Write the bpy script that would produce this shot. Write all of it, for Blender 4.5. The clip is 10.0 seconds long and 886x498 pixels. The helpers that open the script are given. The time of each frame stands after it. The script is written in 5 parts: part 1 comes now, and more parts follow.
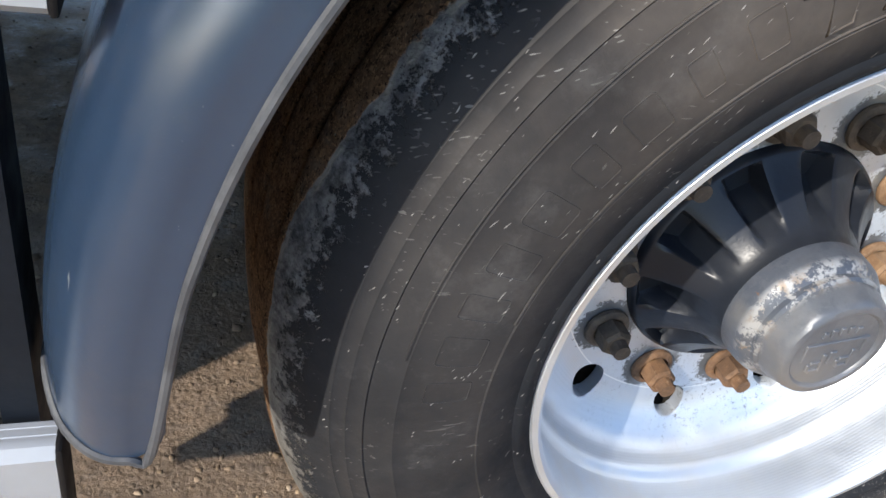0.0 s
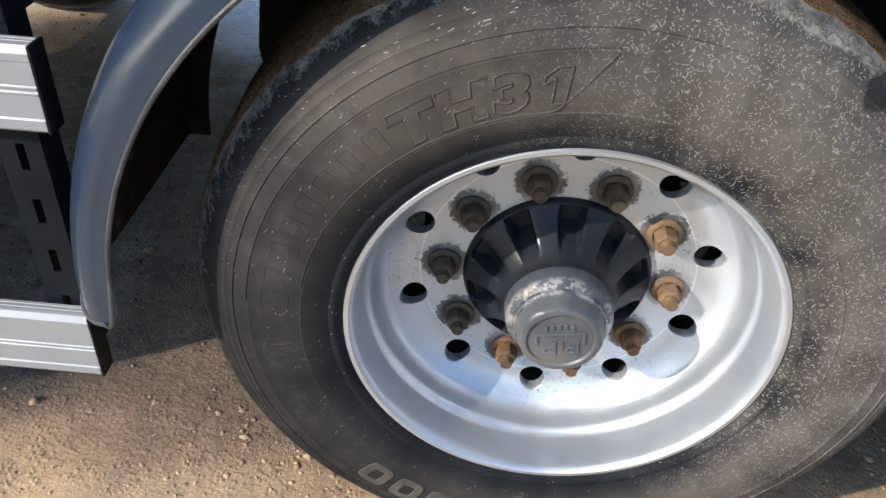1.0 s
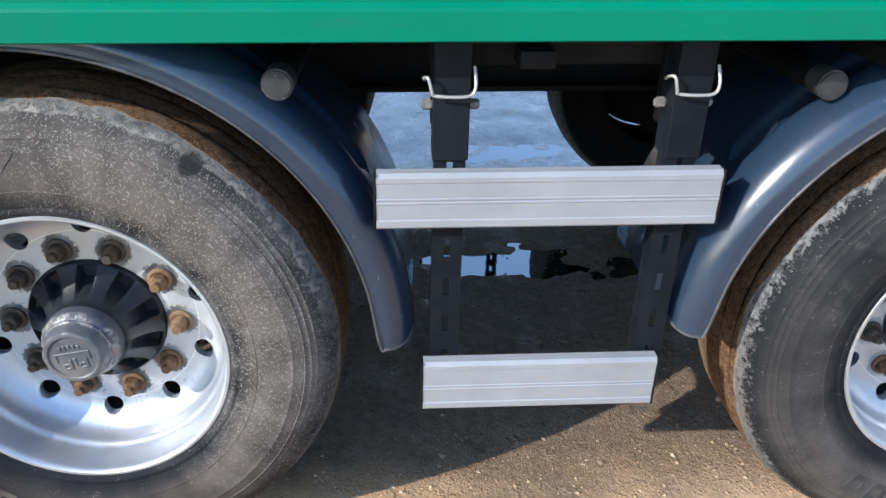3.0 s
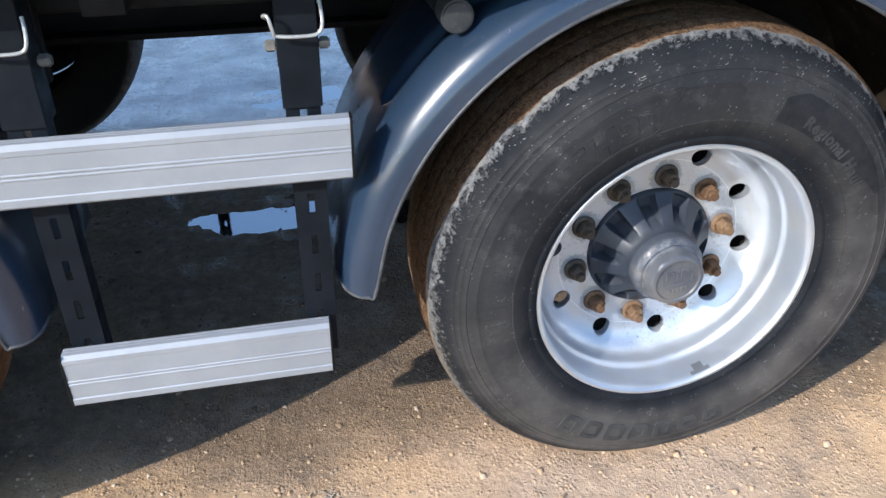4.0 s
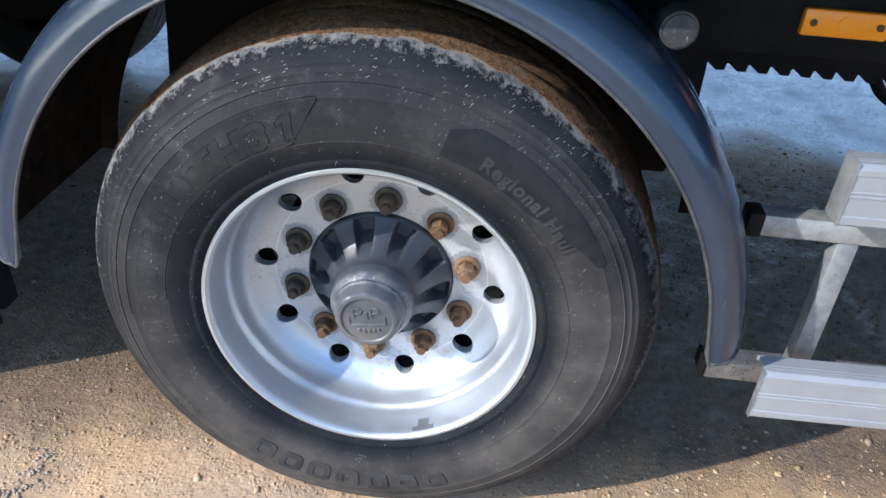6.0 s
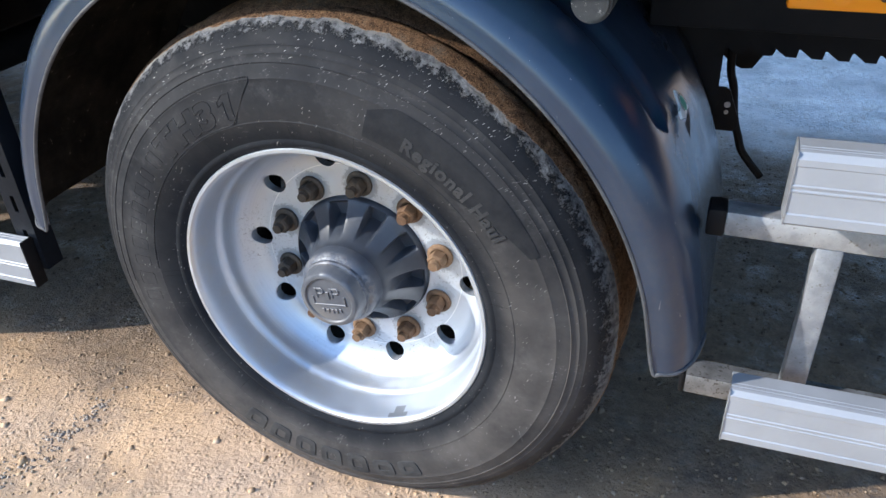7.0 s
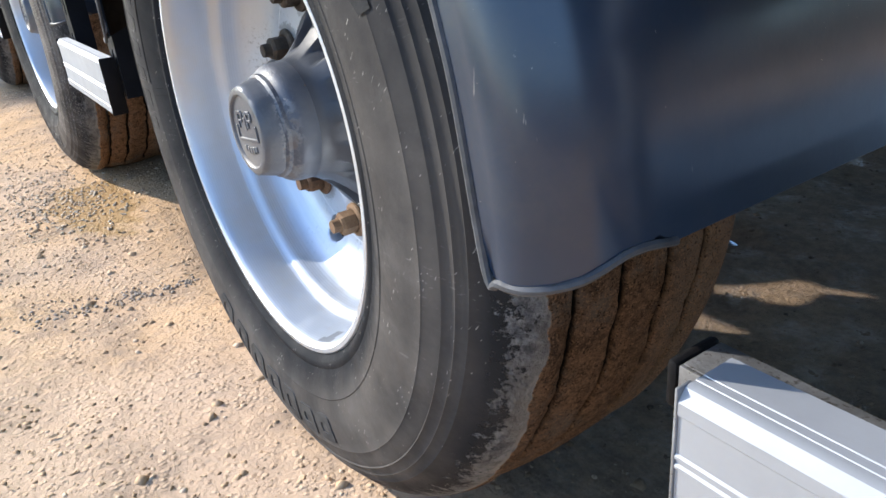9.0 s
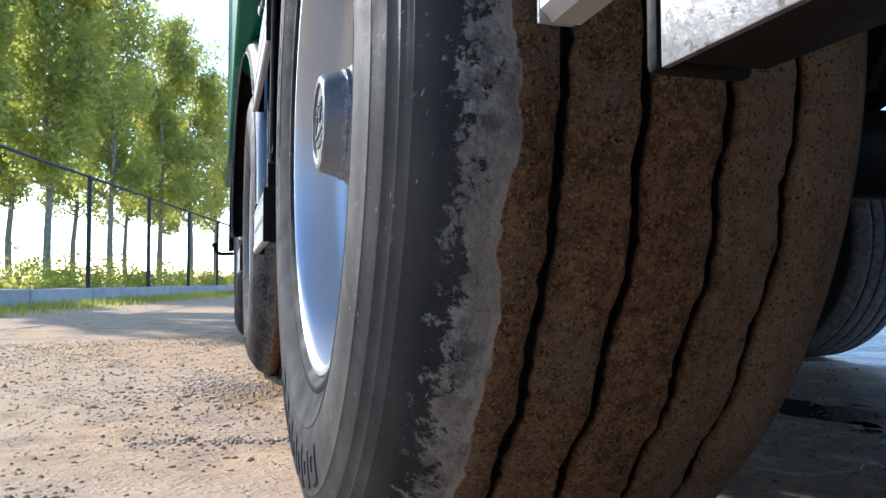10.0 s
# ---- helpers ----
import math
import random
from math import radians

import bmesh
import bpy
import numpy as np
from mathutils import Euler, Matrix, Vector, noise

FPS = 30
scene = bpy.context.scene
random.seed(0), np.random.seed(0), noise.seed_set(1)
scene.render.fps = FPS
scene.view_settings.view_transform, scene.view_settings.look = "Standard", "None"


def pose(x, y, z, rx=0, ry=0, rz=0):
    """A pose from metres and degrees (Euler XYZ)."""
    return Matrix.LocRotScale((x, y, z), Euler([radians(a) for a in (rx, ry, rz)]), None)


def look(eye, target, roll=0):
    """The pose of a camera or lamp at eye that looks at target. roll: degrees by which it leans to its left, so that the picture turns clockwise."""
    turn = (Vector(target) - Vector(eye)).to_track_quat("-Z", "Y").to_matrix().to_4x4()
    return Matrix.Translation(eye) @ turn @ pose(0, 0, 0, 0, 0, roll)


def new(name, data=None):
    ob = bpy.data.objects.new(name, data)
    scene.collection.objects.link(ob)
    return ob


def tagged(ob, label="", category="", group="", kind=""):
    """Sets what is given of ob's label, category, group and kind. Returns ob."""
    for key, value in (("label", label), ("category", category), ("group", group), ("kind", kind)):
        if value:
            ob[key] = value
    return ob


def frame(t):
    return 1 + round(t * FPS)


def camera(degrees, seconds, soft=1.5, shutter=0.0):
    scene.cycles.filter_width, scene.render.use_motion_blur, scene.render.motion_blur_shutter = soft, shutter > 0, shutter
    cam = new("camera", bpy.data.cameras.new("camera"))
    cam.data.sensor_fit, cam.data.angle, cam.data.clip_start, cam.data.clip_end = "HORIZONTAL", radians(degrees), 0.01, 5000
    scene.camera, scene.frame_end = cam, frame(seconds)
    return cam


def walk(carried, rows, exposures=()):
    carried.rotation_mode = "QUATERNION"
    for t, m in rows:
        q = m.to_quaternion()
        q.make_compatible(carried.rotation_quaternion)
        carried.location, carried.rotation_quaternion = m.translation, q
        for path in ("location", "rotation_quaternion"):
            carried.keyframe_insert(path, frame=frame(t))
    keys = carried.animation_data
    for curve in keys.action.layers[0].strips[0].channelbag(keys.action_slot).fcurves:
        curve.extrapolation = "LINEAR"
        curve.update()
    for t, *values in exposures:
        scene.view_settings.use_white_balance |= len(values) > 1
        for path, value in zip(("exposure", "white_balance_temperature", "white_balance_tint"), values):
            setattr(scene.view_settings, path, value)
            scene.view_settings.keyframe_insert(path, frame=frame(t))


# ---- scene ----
cam = camera(60.47, 10.0, soft=1.5, shutter=0.0)
PATH = [
    (0.0, -0.5680, -0.3610, 0.9120, 53.901, -11.720, -15.284),
    (0.5, -0.3940, -0.6040, 1.1375, 52.014, -7.001, -3.796),
    (1.0, -0.1544, -0.7368, 1.2217, 52.211, -4.082, 4.258),
    (1.5, -0.0086, -0.8936, 1.2761, 55.723, -2.217, 6.324),
    (2.0, 0.1458, -1.0837, 1.3452, 61.923, -3.723, 6.542),
    (2.5, 0.3194, -1.1470, 1.3621, 64.209, -2.929, 0.069),
    (3.0, 0.6252, -1.2225, 1.3661, 63.215, -1.451, -2.795),
    (3.2, 0.7324, -1.2311, 1.3621, 63.067, -0.261, -4.823),
    (4.3, 1.2253, -1.1164, 1.3528, 57.628, -1.338, -12.322),
    (4.5, 1.3195, -1.1219, 1.3570, 57.441, -0.569, -11.131),
    (5.0, 1.5962, -1.1850, 1.3820, 57.605, -0.490, -5.757),
    (5.5, 1.7873, -1.1581, 1.3647, 57.351, -1.598, -2.150),
    (6.0, 2.0189, -1.0230, 1.3472, 56.945, -3.295, 6.013),
    (6.2, 2.0915, -0.9904, 1.3427, 57.093, -2.609, 8.645),
    (7.3, 2.5405, -0.8581, 1.2863, 56.715, 3.840, 26.717),
    (7.5, 2.5984, -0.7707, 1.2626, 56.481, 4.442, 31.639),
    (8.0, 2.6336, -0.5533, 1.2070, 58.003, 2.114, 41.602),
    (8.5, 2.6478, -0.3995, 1.0455, 60.859, 3.113, 45.585),
    (9.0, 2.7285, -0.2947, 0.7705, 64.155, 4.727, 55.158),
    (9.3, 2.7294, -0.2482, 0.5466, 72.402, 5.237, 61.923),
    (9.5, 2.7107, -0.2109, 0.4471, 81.423, 5.021, 66.373),
    (9.7, 2.7124, -0.1747, 0.3711, 89.285, 3.324, 71.604),
    (10.0, 2.7203, -0.1021, 0.3233, 92.447, 0.109, 73.568),
]
EXPOSURE = [(0.0, 0.06, 6550, 10), (0.5, -0.22, 6900, 10), (1.5, -0.22, 6550, 10), (3.0, 0.02, 6250, 10), (4.5, -0.06, 6150, 10), (7.5, 0.14, 6100, 10), (8.5, 0.24, 6150, 10), (9.4, 0.18, 6550, 10), (10.0, -0.06, 5950, 10)]
walk(cam, [(t, pose(x, y, z, a, b, c)) for t, x, y, z, a, b, c in PATH], EXPOSURE)

# ---- light ----
SUN_WAY = Vector((1.58, 0.97, -1.0)).normalized()
sun = new("sun", bpy.data.lights.new("sun", "SUN"))
sun.data.energy, sun.data.angle, sun.data.color = 6.7, radians(0.6), (1.0, 0.94, 0.85)
sun.matrix_world = look((0, 0, 0), SUN_WAY)
sun.location = (-16, -10, 12)
world = bpy.data.worlds.new("sky")
scene.world = world
world.use_nodes = True
sky = world.node_tree.nodes.new("ShaderNodeTexSky")
sky.sky_type, sky.sun_disc = "NISHITA", False
sky.sun_elevation = math.asin(-SUN_WAY.z)
sky.sun_rotation = math.atan2(-SUN_WAY.x, -SUN_WAY.y)
sky.air_density, sky.dust_density, sky.ozone_density = 1.0, 0.5, 3.2
back = world.node_tree.nodes["Background"]
back.inputs["Strength"].default_value = 0.4
world.node_tree.links.new(sky.outputs["Color"], back.inputs["Color"])

# ---- materials ----
class Mat:
    """A node material with a few shorthands."""

    def __init__(self, name, base=(0.5, 0.5, 0.5), rough=0.6, metal=0.0, spec=0.5):
        self.m = bpy.data.materials.new(name)
        self.m.use_nodes = True
        self.n, self.l = self.m.node_tree.nodes, self.m.node_tree.links
        self.b = self.n["Principled BSDF"]
        self.b.inputs["Base Color"].default_value = (*base, 1)
        self.b.inputs["Roughness"].default_value = rough
        self.b.inputs["Metallic"].default_value = metal
        self.b.inputs["Specular IOR Level"].default_value = spec
        self.tc = self.n.new("ShaderNodeTexCoord")
        self.last_bump = None

    def link(self, a, b):
        if isinstance(a, (int, float)):
            b.default_value = a
        elif isinstance(a, tuple):
            b.default_value = (*a, 1) if len(a) == 3 and b.type == "RGBA" else a
        else:
            self.l.new(a, b)

    def noise(self, scale, detail=4, rough=0.6, vec=None, stretch=None):
        nd = self.n.new("ShaderNodeTexNoise")
        nd.inputs["Scale"].default_value, nd.inputs["Detail"].default_value, nd.inputs["Roughness"].default_value = scale, detail, rough
        v = vec or self.tc.outputs["Object"]
        if stretch:
            mp = self.n.new("ShaderNodeMapping")
            mp.inputs["Scale"].default_value = stretch
            self.l.new(v, mp.inputs["Vector"])
            v = mp.outputs["Vector"]
        self.l.new(v, nd.inputs["Vector"])
        return nd.outputs["Fac"]

    def voronoi(self, scale, feature="F1", vec=None, out="Distance"):
        nd = self.n.new("ShaderNodeTexVoronoi")
        nd.feature = feature
        nd.inputs["Scale"].default_value = scale
        self.l.new(vec or self.tc.outputs["Object"], nd.inputs["Vector"])
        return nd.outputs[out]

    def math(self, op, a, b=0.0, c=0.0):
        nd = self.n.new("ShaderNodeMath")
        nd.operation = op
        for k, v in enumerate((a, b, c)):
            self.link(v, nd.inputs[k])
        return nd.outputs[0]

    def ramp(self, fac, lo, hi, a=0.0, b=1.0):
        nd = self.n.new("ShaderNodeMapRange")
        nd.interpolation_type = "SMOOTHSTEP"
        self.link(fac, nd.inputs["Value"])
        for k, v in zip(("From Min", "From Max", "To Min", "To Max"), (lo, hi, a, b)):
            nd.inputs[k].default_value = v
        return nd.outputs["Result"]

    def mix(self, fac, a, b):
        nd = self.n.new("ShaderNodeMix")
        nd.data_type = "RGBA"
        self.link(fac, nd.inputs["Factor"])
        self.link(a, nd.inputs[6])
        self.link(b, nd.inputs[7])
        return nd.outputs[2]

    def xyz(self, src="Object"):
        nd = self.n.new("ShaderNodeSeparateXYZ")
        self.l.new(self.tc.outputs[src], nd.inputs[0])
        return nd.outputs

    def radius(self):
        x, y, z = self.xyz()
        return self.math("SQRT", self.math("ADD", self.math("MULTIPLY", x, x), self.math("MULTIPLY", z, z)))

    def color(self, v):
        self.link(v, self.b.inputs["Base Color"])

    def rough(self, v):
        self.link(v, self.b.inputs["Roughness"])

    def bump(self, h, strength=0.3, dist=0.01):
        nd = self.n.new("ShaderNodeBump")
        nd.inputs["Strength"].default_value, nd.inputs["Distance"].default_value = strength, dist
        self.link(h, nd.inputs["Height"])
        if self.last_bump:
            self.l.new(self.last_bump, nd.inputs["Normal"])
        self.last_bump = nd.outputs["Normal"]
        self.l.new(self.last_bump, self.b.inputs["Normal"])


def make_rubber(name, specks=0.0, dust=0.5, crust=1.0, dust_colour=(0.17, 0.142, 0.118)):
    """Weathered tyre rubber: dust on the sidewall, a scuffed grey shoulder, brown dirt on the tread, shade painted
    into its grooves.
    """
    m = Mat(name, rough=0.8, spec=0.1)
    x, y, z = m.xyz()
    r = m.radius()
    col = m.mix(m.ramp(m.noise(7, 5), 0.3, 0.7), (0.009, 0.0105, 0.0135), (0.018, 0.0195, 0.0225))
    # the pale layers fade out towards the bead
    off_bead = m.ramp(m.math("ADD", r, m.math("MULTIPLY", m.math("SUBTRACT", m.noise(9, 4), 0.5), 0.03)), 0.315, 0.36)
    low = m.ramp(m.math("SUBTRACT", z, m.math("MULTIPLY", x, 0.35)), 0.3, -0.35, 0.3, 1.0)
    if specks:
        # on the flecked tyre the pale layer weakens towards the lower left
        low = m.ramp(m.math("ADD", m.math("MULTIPLY", x, 0.9), m.math("MULTIPLY", z, 0.5)), -0.42, -0.02, 0.16, 1.0)
    dusty = m.math("MULTIPLY", m.math("MULTIPLY", m.ramp(m.noise(3.2, 6, 0.7), 0.3, 0.7, 0.25, 1.0), dust), m.math("MULTIPLY", m.math("MULTIPLY", off_bead, m.ramp(r, 0.485, 0.45, 0.1, 1.0)), low))
    col = m.mix(dusty, col, dust_colour)
    # clouded grey film and rubbed arcs
    film = m.math("MULTIPLY", m.ramp(m.noise(15, 6, 0.75), 0.5, 0.72), m.math("MULTIPLY", off_bead, m.ramp(r, 0.472, 0.45)))
    col = m.mix(m.math("MULTIPLY", film, 0.22), col, (0.13, 0.125, 0.12))
    scratch = m.math("MULTIPLY", m.ramp(m.noise(300, 2, 0.5, stretch=(0.12, 1, 1)), 0.66, 0.7), m.ramp(m.noise(13, 3), 0.5, 0.62))
    col = m.mix(m.math("MULTIPLY", scratch, 0.3), col, (0.2, 0.19, 0.18))
    # fine light flecks and scratches

    def flecks(scale, turn, lo, hi):
        v = m.n.new("ShaderNodeTexVoronoi")
        v.inputs["Scale"].default_value = scale
        mp = m.n.new("ShaderNodeMapping")
        mp.inputs["Rotation"].default_value = (0, turn, 0)
        mp.vector_type = "TEXTURE"
        mp.inputs["Scale"].default_value = (1.0, 3.3, 5.0)
        m.l.new(m.tc.outputs["Object"], mp.inputs["Vector"])
        wob = m.n.new("ShaderNodeMixRGB")
        wob.blend_type = "ADD"
        wob.inputs[0].default_value = 0.005
        nz = m.n.new("ShaderNodeTexNoise")
        nz.inputs["Scale"].default_value = 60
        m.l.new(m.tc.outputs["Object"], nz.inputs["Vector"])
        m.l.new(mp.outputs["Vector"], wob.inputs[1])
        m.l.new(nz.outputs["Color"], wob.inputs[2])
        m.l.new(wob.outputs[0], v.inputs["Vector"])
        return m.ramp(v.outputs["Distance"], hi, lo)

    few = m.math("MULTIPLY", flecks(260, 0.5, 0.08, 0.15), m.ramp(m.noise(24, 2), 0.5, 0.6))
    col = m.mix(m.math("MULTIPLY", few, 0.55), col, (0.42, 0.4, 0.37))
    crown = m.math("MULTIPLY", m.math("MULTIPLY", flecks(300, 1.1, 0.11, 0.2), m.ramp(m.noise(30, 3, 0.7), 0.45, 0.55)), m.math("MULTIPLY", m.ramp(r, 0.41, 0.46), m.ramp(z, 0.12, 0.36)))
    col = m.mix(m.math("MULTIPLY", crown, 0.75), col, (0.4, 0.39, 0.37))
    if specks:
        side = m.ramp(m.math("ADD", m.math("ADD", m.math("MULTIPLY", x, 0.95), m.math("MULTIPLY", z, 0.45)), m.math("MULTIPLY", m.math("SUBTRACT", m.noise(7, 3), 0.5), 0.2)), 0.0, 0.3)
        one = m.math("MULTIPLY", flecks(390, 0.35, 0.13, 0.23), m.ramp(m.noise(46, 3, 0.7), 0.34, 0.44))
        two = m.math("MULTIPLY", flecks(420, 1.3, 0.13, 0.23), m.ramp(m.noise(52, 3, 0.7), 0.34, 0.44))
        three = m.math("MULTIPLY", flecks(405, 2.4, 0.13, 0.23), m.ramp(m.noise(57, 3, 0.7), 0.34, 0.44))
        fac = m.math("MULTIPLY", m.math("MAXIMUM", m.math("MAXIMUM", one, two), three), m.math("MULTIPLY", side, specks))
        haze = m.math("MULTIPLY", side, m.ramp(m.noise(12, 5), 0.3, 0.75))
        col = m.mix(m.math("MULTIPLY", haze, 0.42), col, (0.2, 0.185, 0.17))
        col = m.mix(fac, col, (0.34, 0.32, 0.29))
        # rubbed pale shoulder with one dark round mark
        top = m.ramp(m.math("ADD", m.math("MULTIPLY", x, 0.6), z), 0.3, 0.46)
        rub = m.math("MULTIPLY", m.ramp(m.math("ADD", r, m.math("MULTIPLY", m.math("SUBTRACT", m.noise(22, 5, 0.7), 0.5), 0.022)), 0.4775, 0.483), top)
        col = m.mix(m.math("MULTIPLY", rub, 0.75), col, m.mix(m.ramp(m.noise(40, 5), 0.35, 0.65), (0.2, 0.19, 0.175), (0.36, 0.34, 0.31)))
        mx, mz = m.math("SUBTRACT", x, 0.267), m.math("SUBTRACT", z, 0.391)
        mark = m.ramp(m.math("ADD", m.math("SQRT", m.math("ADD", m.math("MULTIPLY", mx, mx), m.math("MULTIPLY", mz, mz))), m.math("MULTIPLY", m.math("SUBTRACT", m.noise(60, 4), 0.5), 0.008)), 0.021, 0.017)
        col = m.mix(m.math("MULTIPLY", mark, 0.9), col, (0.022, 0.022, 0.023))
    # short radial drying cracks near the bead
    if not specks:
        turn = m.math("MULTIPLY", m.math("ARCTAN2", z, x), 12.0)
        white = m.n.new("ShaderNodeTexWhiteNoise")
        white.noise_dimensions = "1D"
        m.link(m.math("FLOOR", turn), white.inputs["W"])
        near = m.math("ABSOLUTE", m.math("SUBTRACT", m.math("ADD", m.math("FRACT", turn), m.math("MULTIPLY", m.math("SUBTRACT", m.noise(45, 3), 0.5), 0.16)), 0.5))
        crack = m.math("MULTIPLY", m.ramp(near, 0.016, 0.008), m.ramp(white.outputs["Value"], 0.5, 0.55))
        crack = m.math("MULTIPLY", crack, m.math("MULTIPLY", m.ramp(r, 0.303, 0.308), m.ramp(m.math("ADD", r, m.math("MULTIPLY", white.outputs["Value"], -0.05)), 0.305, 0.295)))
        col = m.mix(m.math("MULTIPLY", crack, 0.75), col, (0.006, 0.006, 0.006))
    # scuffed shoulder: a ragged grey crust over black rubber, thickest beside the tread
    edge = m.math("ADD", y, m.math("MULTIPLY", m.math("SUBTRACT", m.noise(13, 4, 0.6), 0.5), 0.034))
    edge = m.math("ADD", edge, m.math("MULTIPLY", m.math("SUBTRACT", m.noise(70, 4, 0.7), 0.5), 0.006))
    inner = m.math("ADD", y, m.math("MULTIPLY", m.math("SUBTRACT", m.noise(42, 6, 0.75), 0.5), 0.06))
    edge = m.math("ADD", edge, m.ramp(z, 0.05, 0.35, 0.0, 0.02))
    inner = m.math("ADD", inner, m.ramp(z, 0.05, 0.35, 0.0, -0.004))
    band = m.math("MULTIPLY", m.ramp(inner, 0.016, 0.022), m.ramp(edge, 0.0605, 0.0585))
    band = m.math("MULTIPLY", band, m.ramp(r, 0.476, 0.482))
    blot = m.ramp(m.math("ADD", m.noise(75, 7, 0.8), m.math("ADD", m.math("MULTIPLY", m.math("SUBTRACT", y, 0.039), 7.0), m.ramp(z, 0.05, 0.35, 0.0, 0.04))), 0.43, 0.47)
    ledge = m.math("MULTIPLY", m.ramp(edge, 0.0525, 0.0555), m.ramp(m.noise(17, 3), 0.45, 0.55))
    scuff = m.math("MULTIPLY", band, m.math("MAXIMUM", m.math("MULTIPLY", blot, crust), ledge))
    grey = m.mix(m.ramp(m.noise(60, 5, 0.75), 0.35, 0.65), (0.055, 0.056, 0.06), (0.2, 0.2, 0.2))
    grey = m.mix(m.math("MULTIPLY", ledge, 0.9), m.mix(m.math("MULTIPLY", m.ramp(m.noise(6, 3), 0.4, 0.62), m.ramp(z, 0.1, -0.2)), grey, m.mix(m.noise(90, 5, 0.8), (0.085, 0.078, 0.07), (0.2, 0.185, 0.165))), (0.2, 0.187, 0.168))
    # tread dirt
    tread = m.math("MULTIPLY", m.ramp(r, 0.488, 0.497), m.ramp(edge, 0.0585, 0.0605))
    dirt = m.mix(m.ramp(m.noise(70, 7, 0.85), 0.36, 0.64), (0.092, 0.055, 0.034), (0.32, 0.182, 0.1))
    dirt = m.mix(m.math("MULTIPLY", m.ramp(m.noise(11, 5, 0.7), 0.5, 0.68), 0.8), dirt, (0.22, 0.172, 0.13))
    dirt = m.mix(m.math("MULTIPLY", m.ramp(m.math("ADD", y, m.math("MULTIPLY", m.noise(8, 4), 0.06)), 0.2, 0.28), 0.75), dirt, m.mix(m.ramp(m.noise(30, 6, 0.7), 0.3, 0.7), (0.21, 0.152, 0.104), (0.37, 0.275, 0.19)))
    dirt = m.mix(m.ramp(m.noise(120, 4, 0.8), 0.58, 0.64), dirt, (0.38, 0.215, 0.115))
    dirt = m.mix(m.ramp(m.noise(230, 3, 0.7), 0.66, 0.72), dirt, (0.3, 0.25, 0.19))
    dirt = m.mix(m.ramp(m.noise(170, 3, 0.7), 0.36, 0.3), dirt, (0.015, 0.011, 0.009))
    dirt = m.mix(m.math("MULTIPLY", m.ramp(m.noise(430, 2, 0.6), 0.58, 0.64), 0.75), dirt, (0.46, 0.27, 0.145))
    dirt = m.mix(m.math("MULTIPLY", m.ramp(m.noise(390, 2, 0.6), 0.42, 0.36), 0.75), dirt, (0.02, 0.014, 0.01))
    # groove floors coloured near black to stand for the shade in them
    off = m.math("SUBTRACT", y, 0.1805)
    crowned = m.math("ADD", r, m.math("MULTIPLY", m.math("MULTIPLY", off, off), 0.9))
    groove_shade = m.math("MULTIPLY", m.ramp(crowned, 0.51, 0.505), m.math("MULTIPLY", m.ramp(y, 0.076, 0.079), m.ramp(y, 0.262, 0.258)))
    dirt = m.mix(groove_shade, dirt, (0.012, 0.009, 0.007))
    col = m.mix(scuff, col, grey)
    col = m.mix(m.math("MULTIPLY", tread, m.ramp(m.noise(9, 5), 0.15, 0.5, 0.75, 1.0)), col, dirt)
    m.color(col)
    m.rough(m.math("MAXIMUM", tread, m.ramp(m.noise(20, 4), 0.3, 0.7, 0.52, 0.8)))
    m.bump(m.noise(190, 4, 0.7), 0.2, 0.0015)
    m.bump(m.math("MULTIPLY", scuff, m.ramp(m.noise(90, 5, 0.7), 0.2, 0.8, 0.5, 1.0)), 0.9, 0.005)
    m.bump(m.math("MULTIPLY", tread, m.noise(130, 8, 0.9)), 1.0, 0.012)
    return m.m


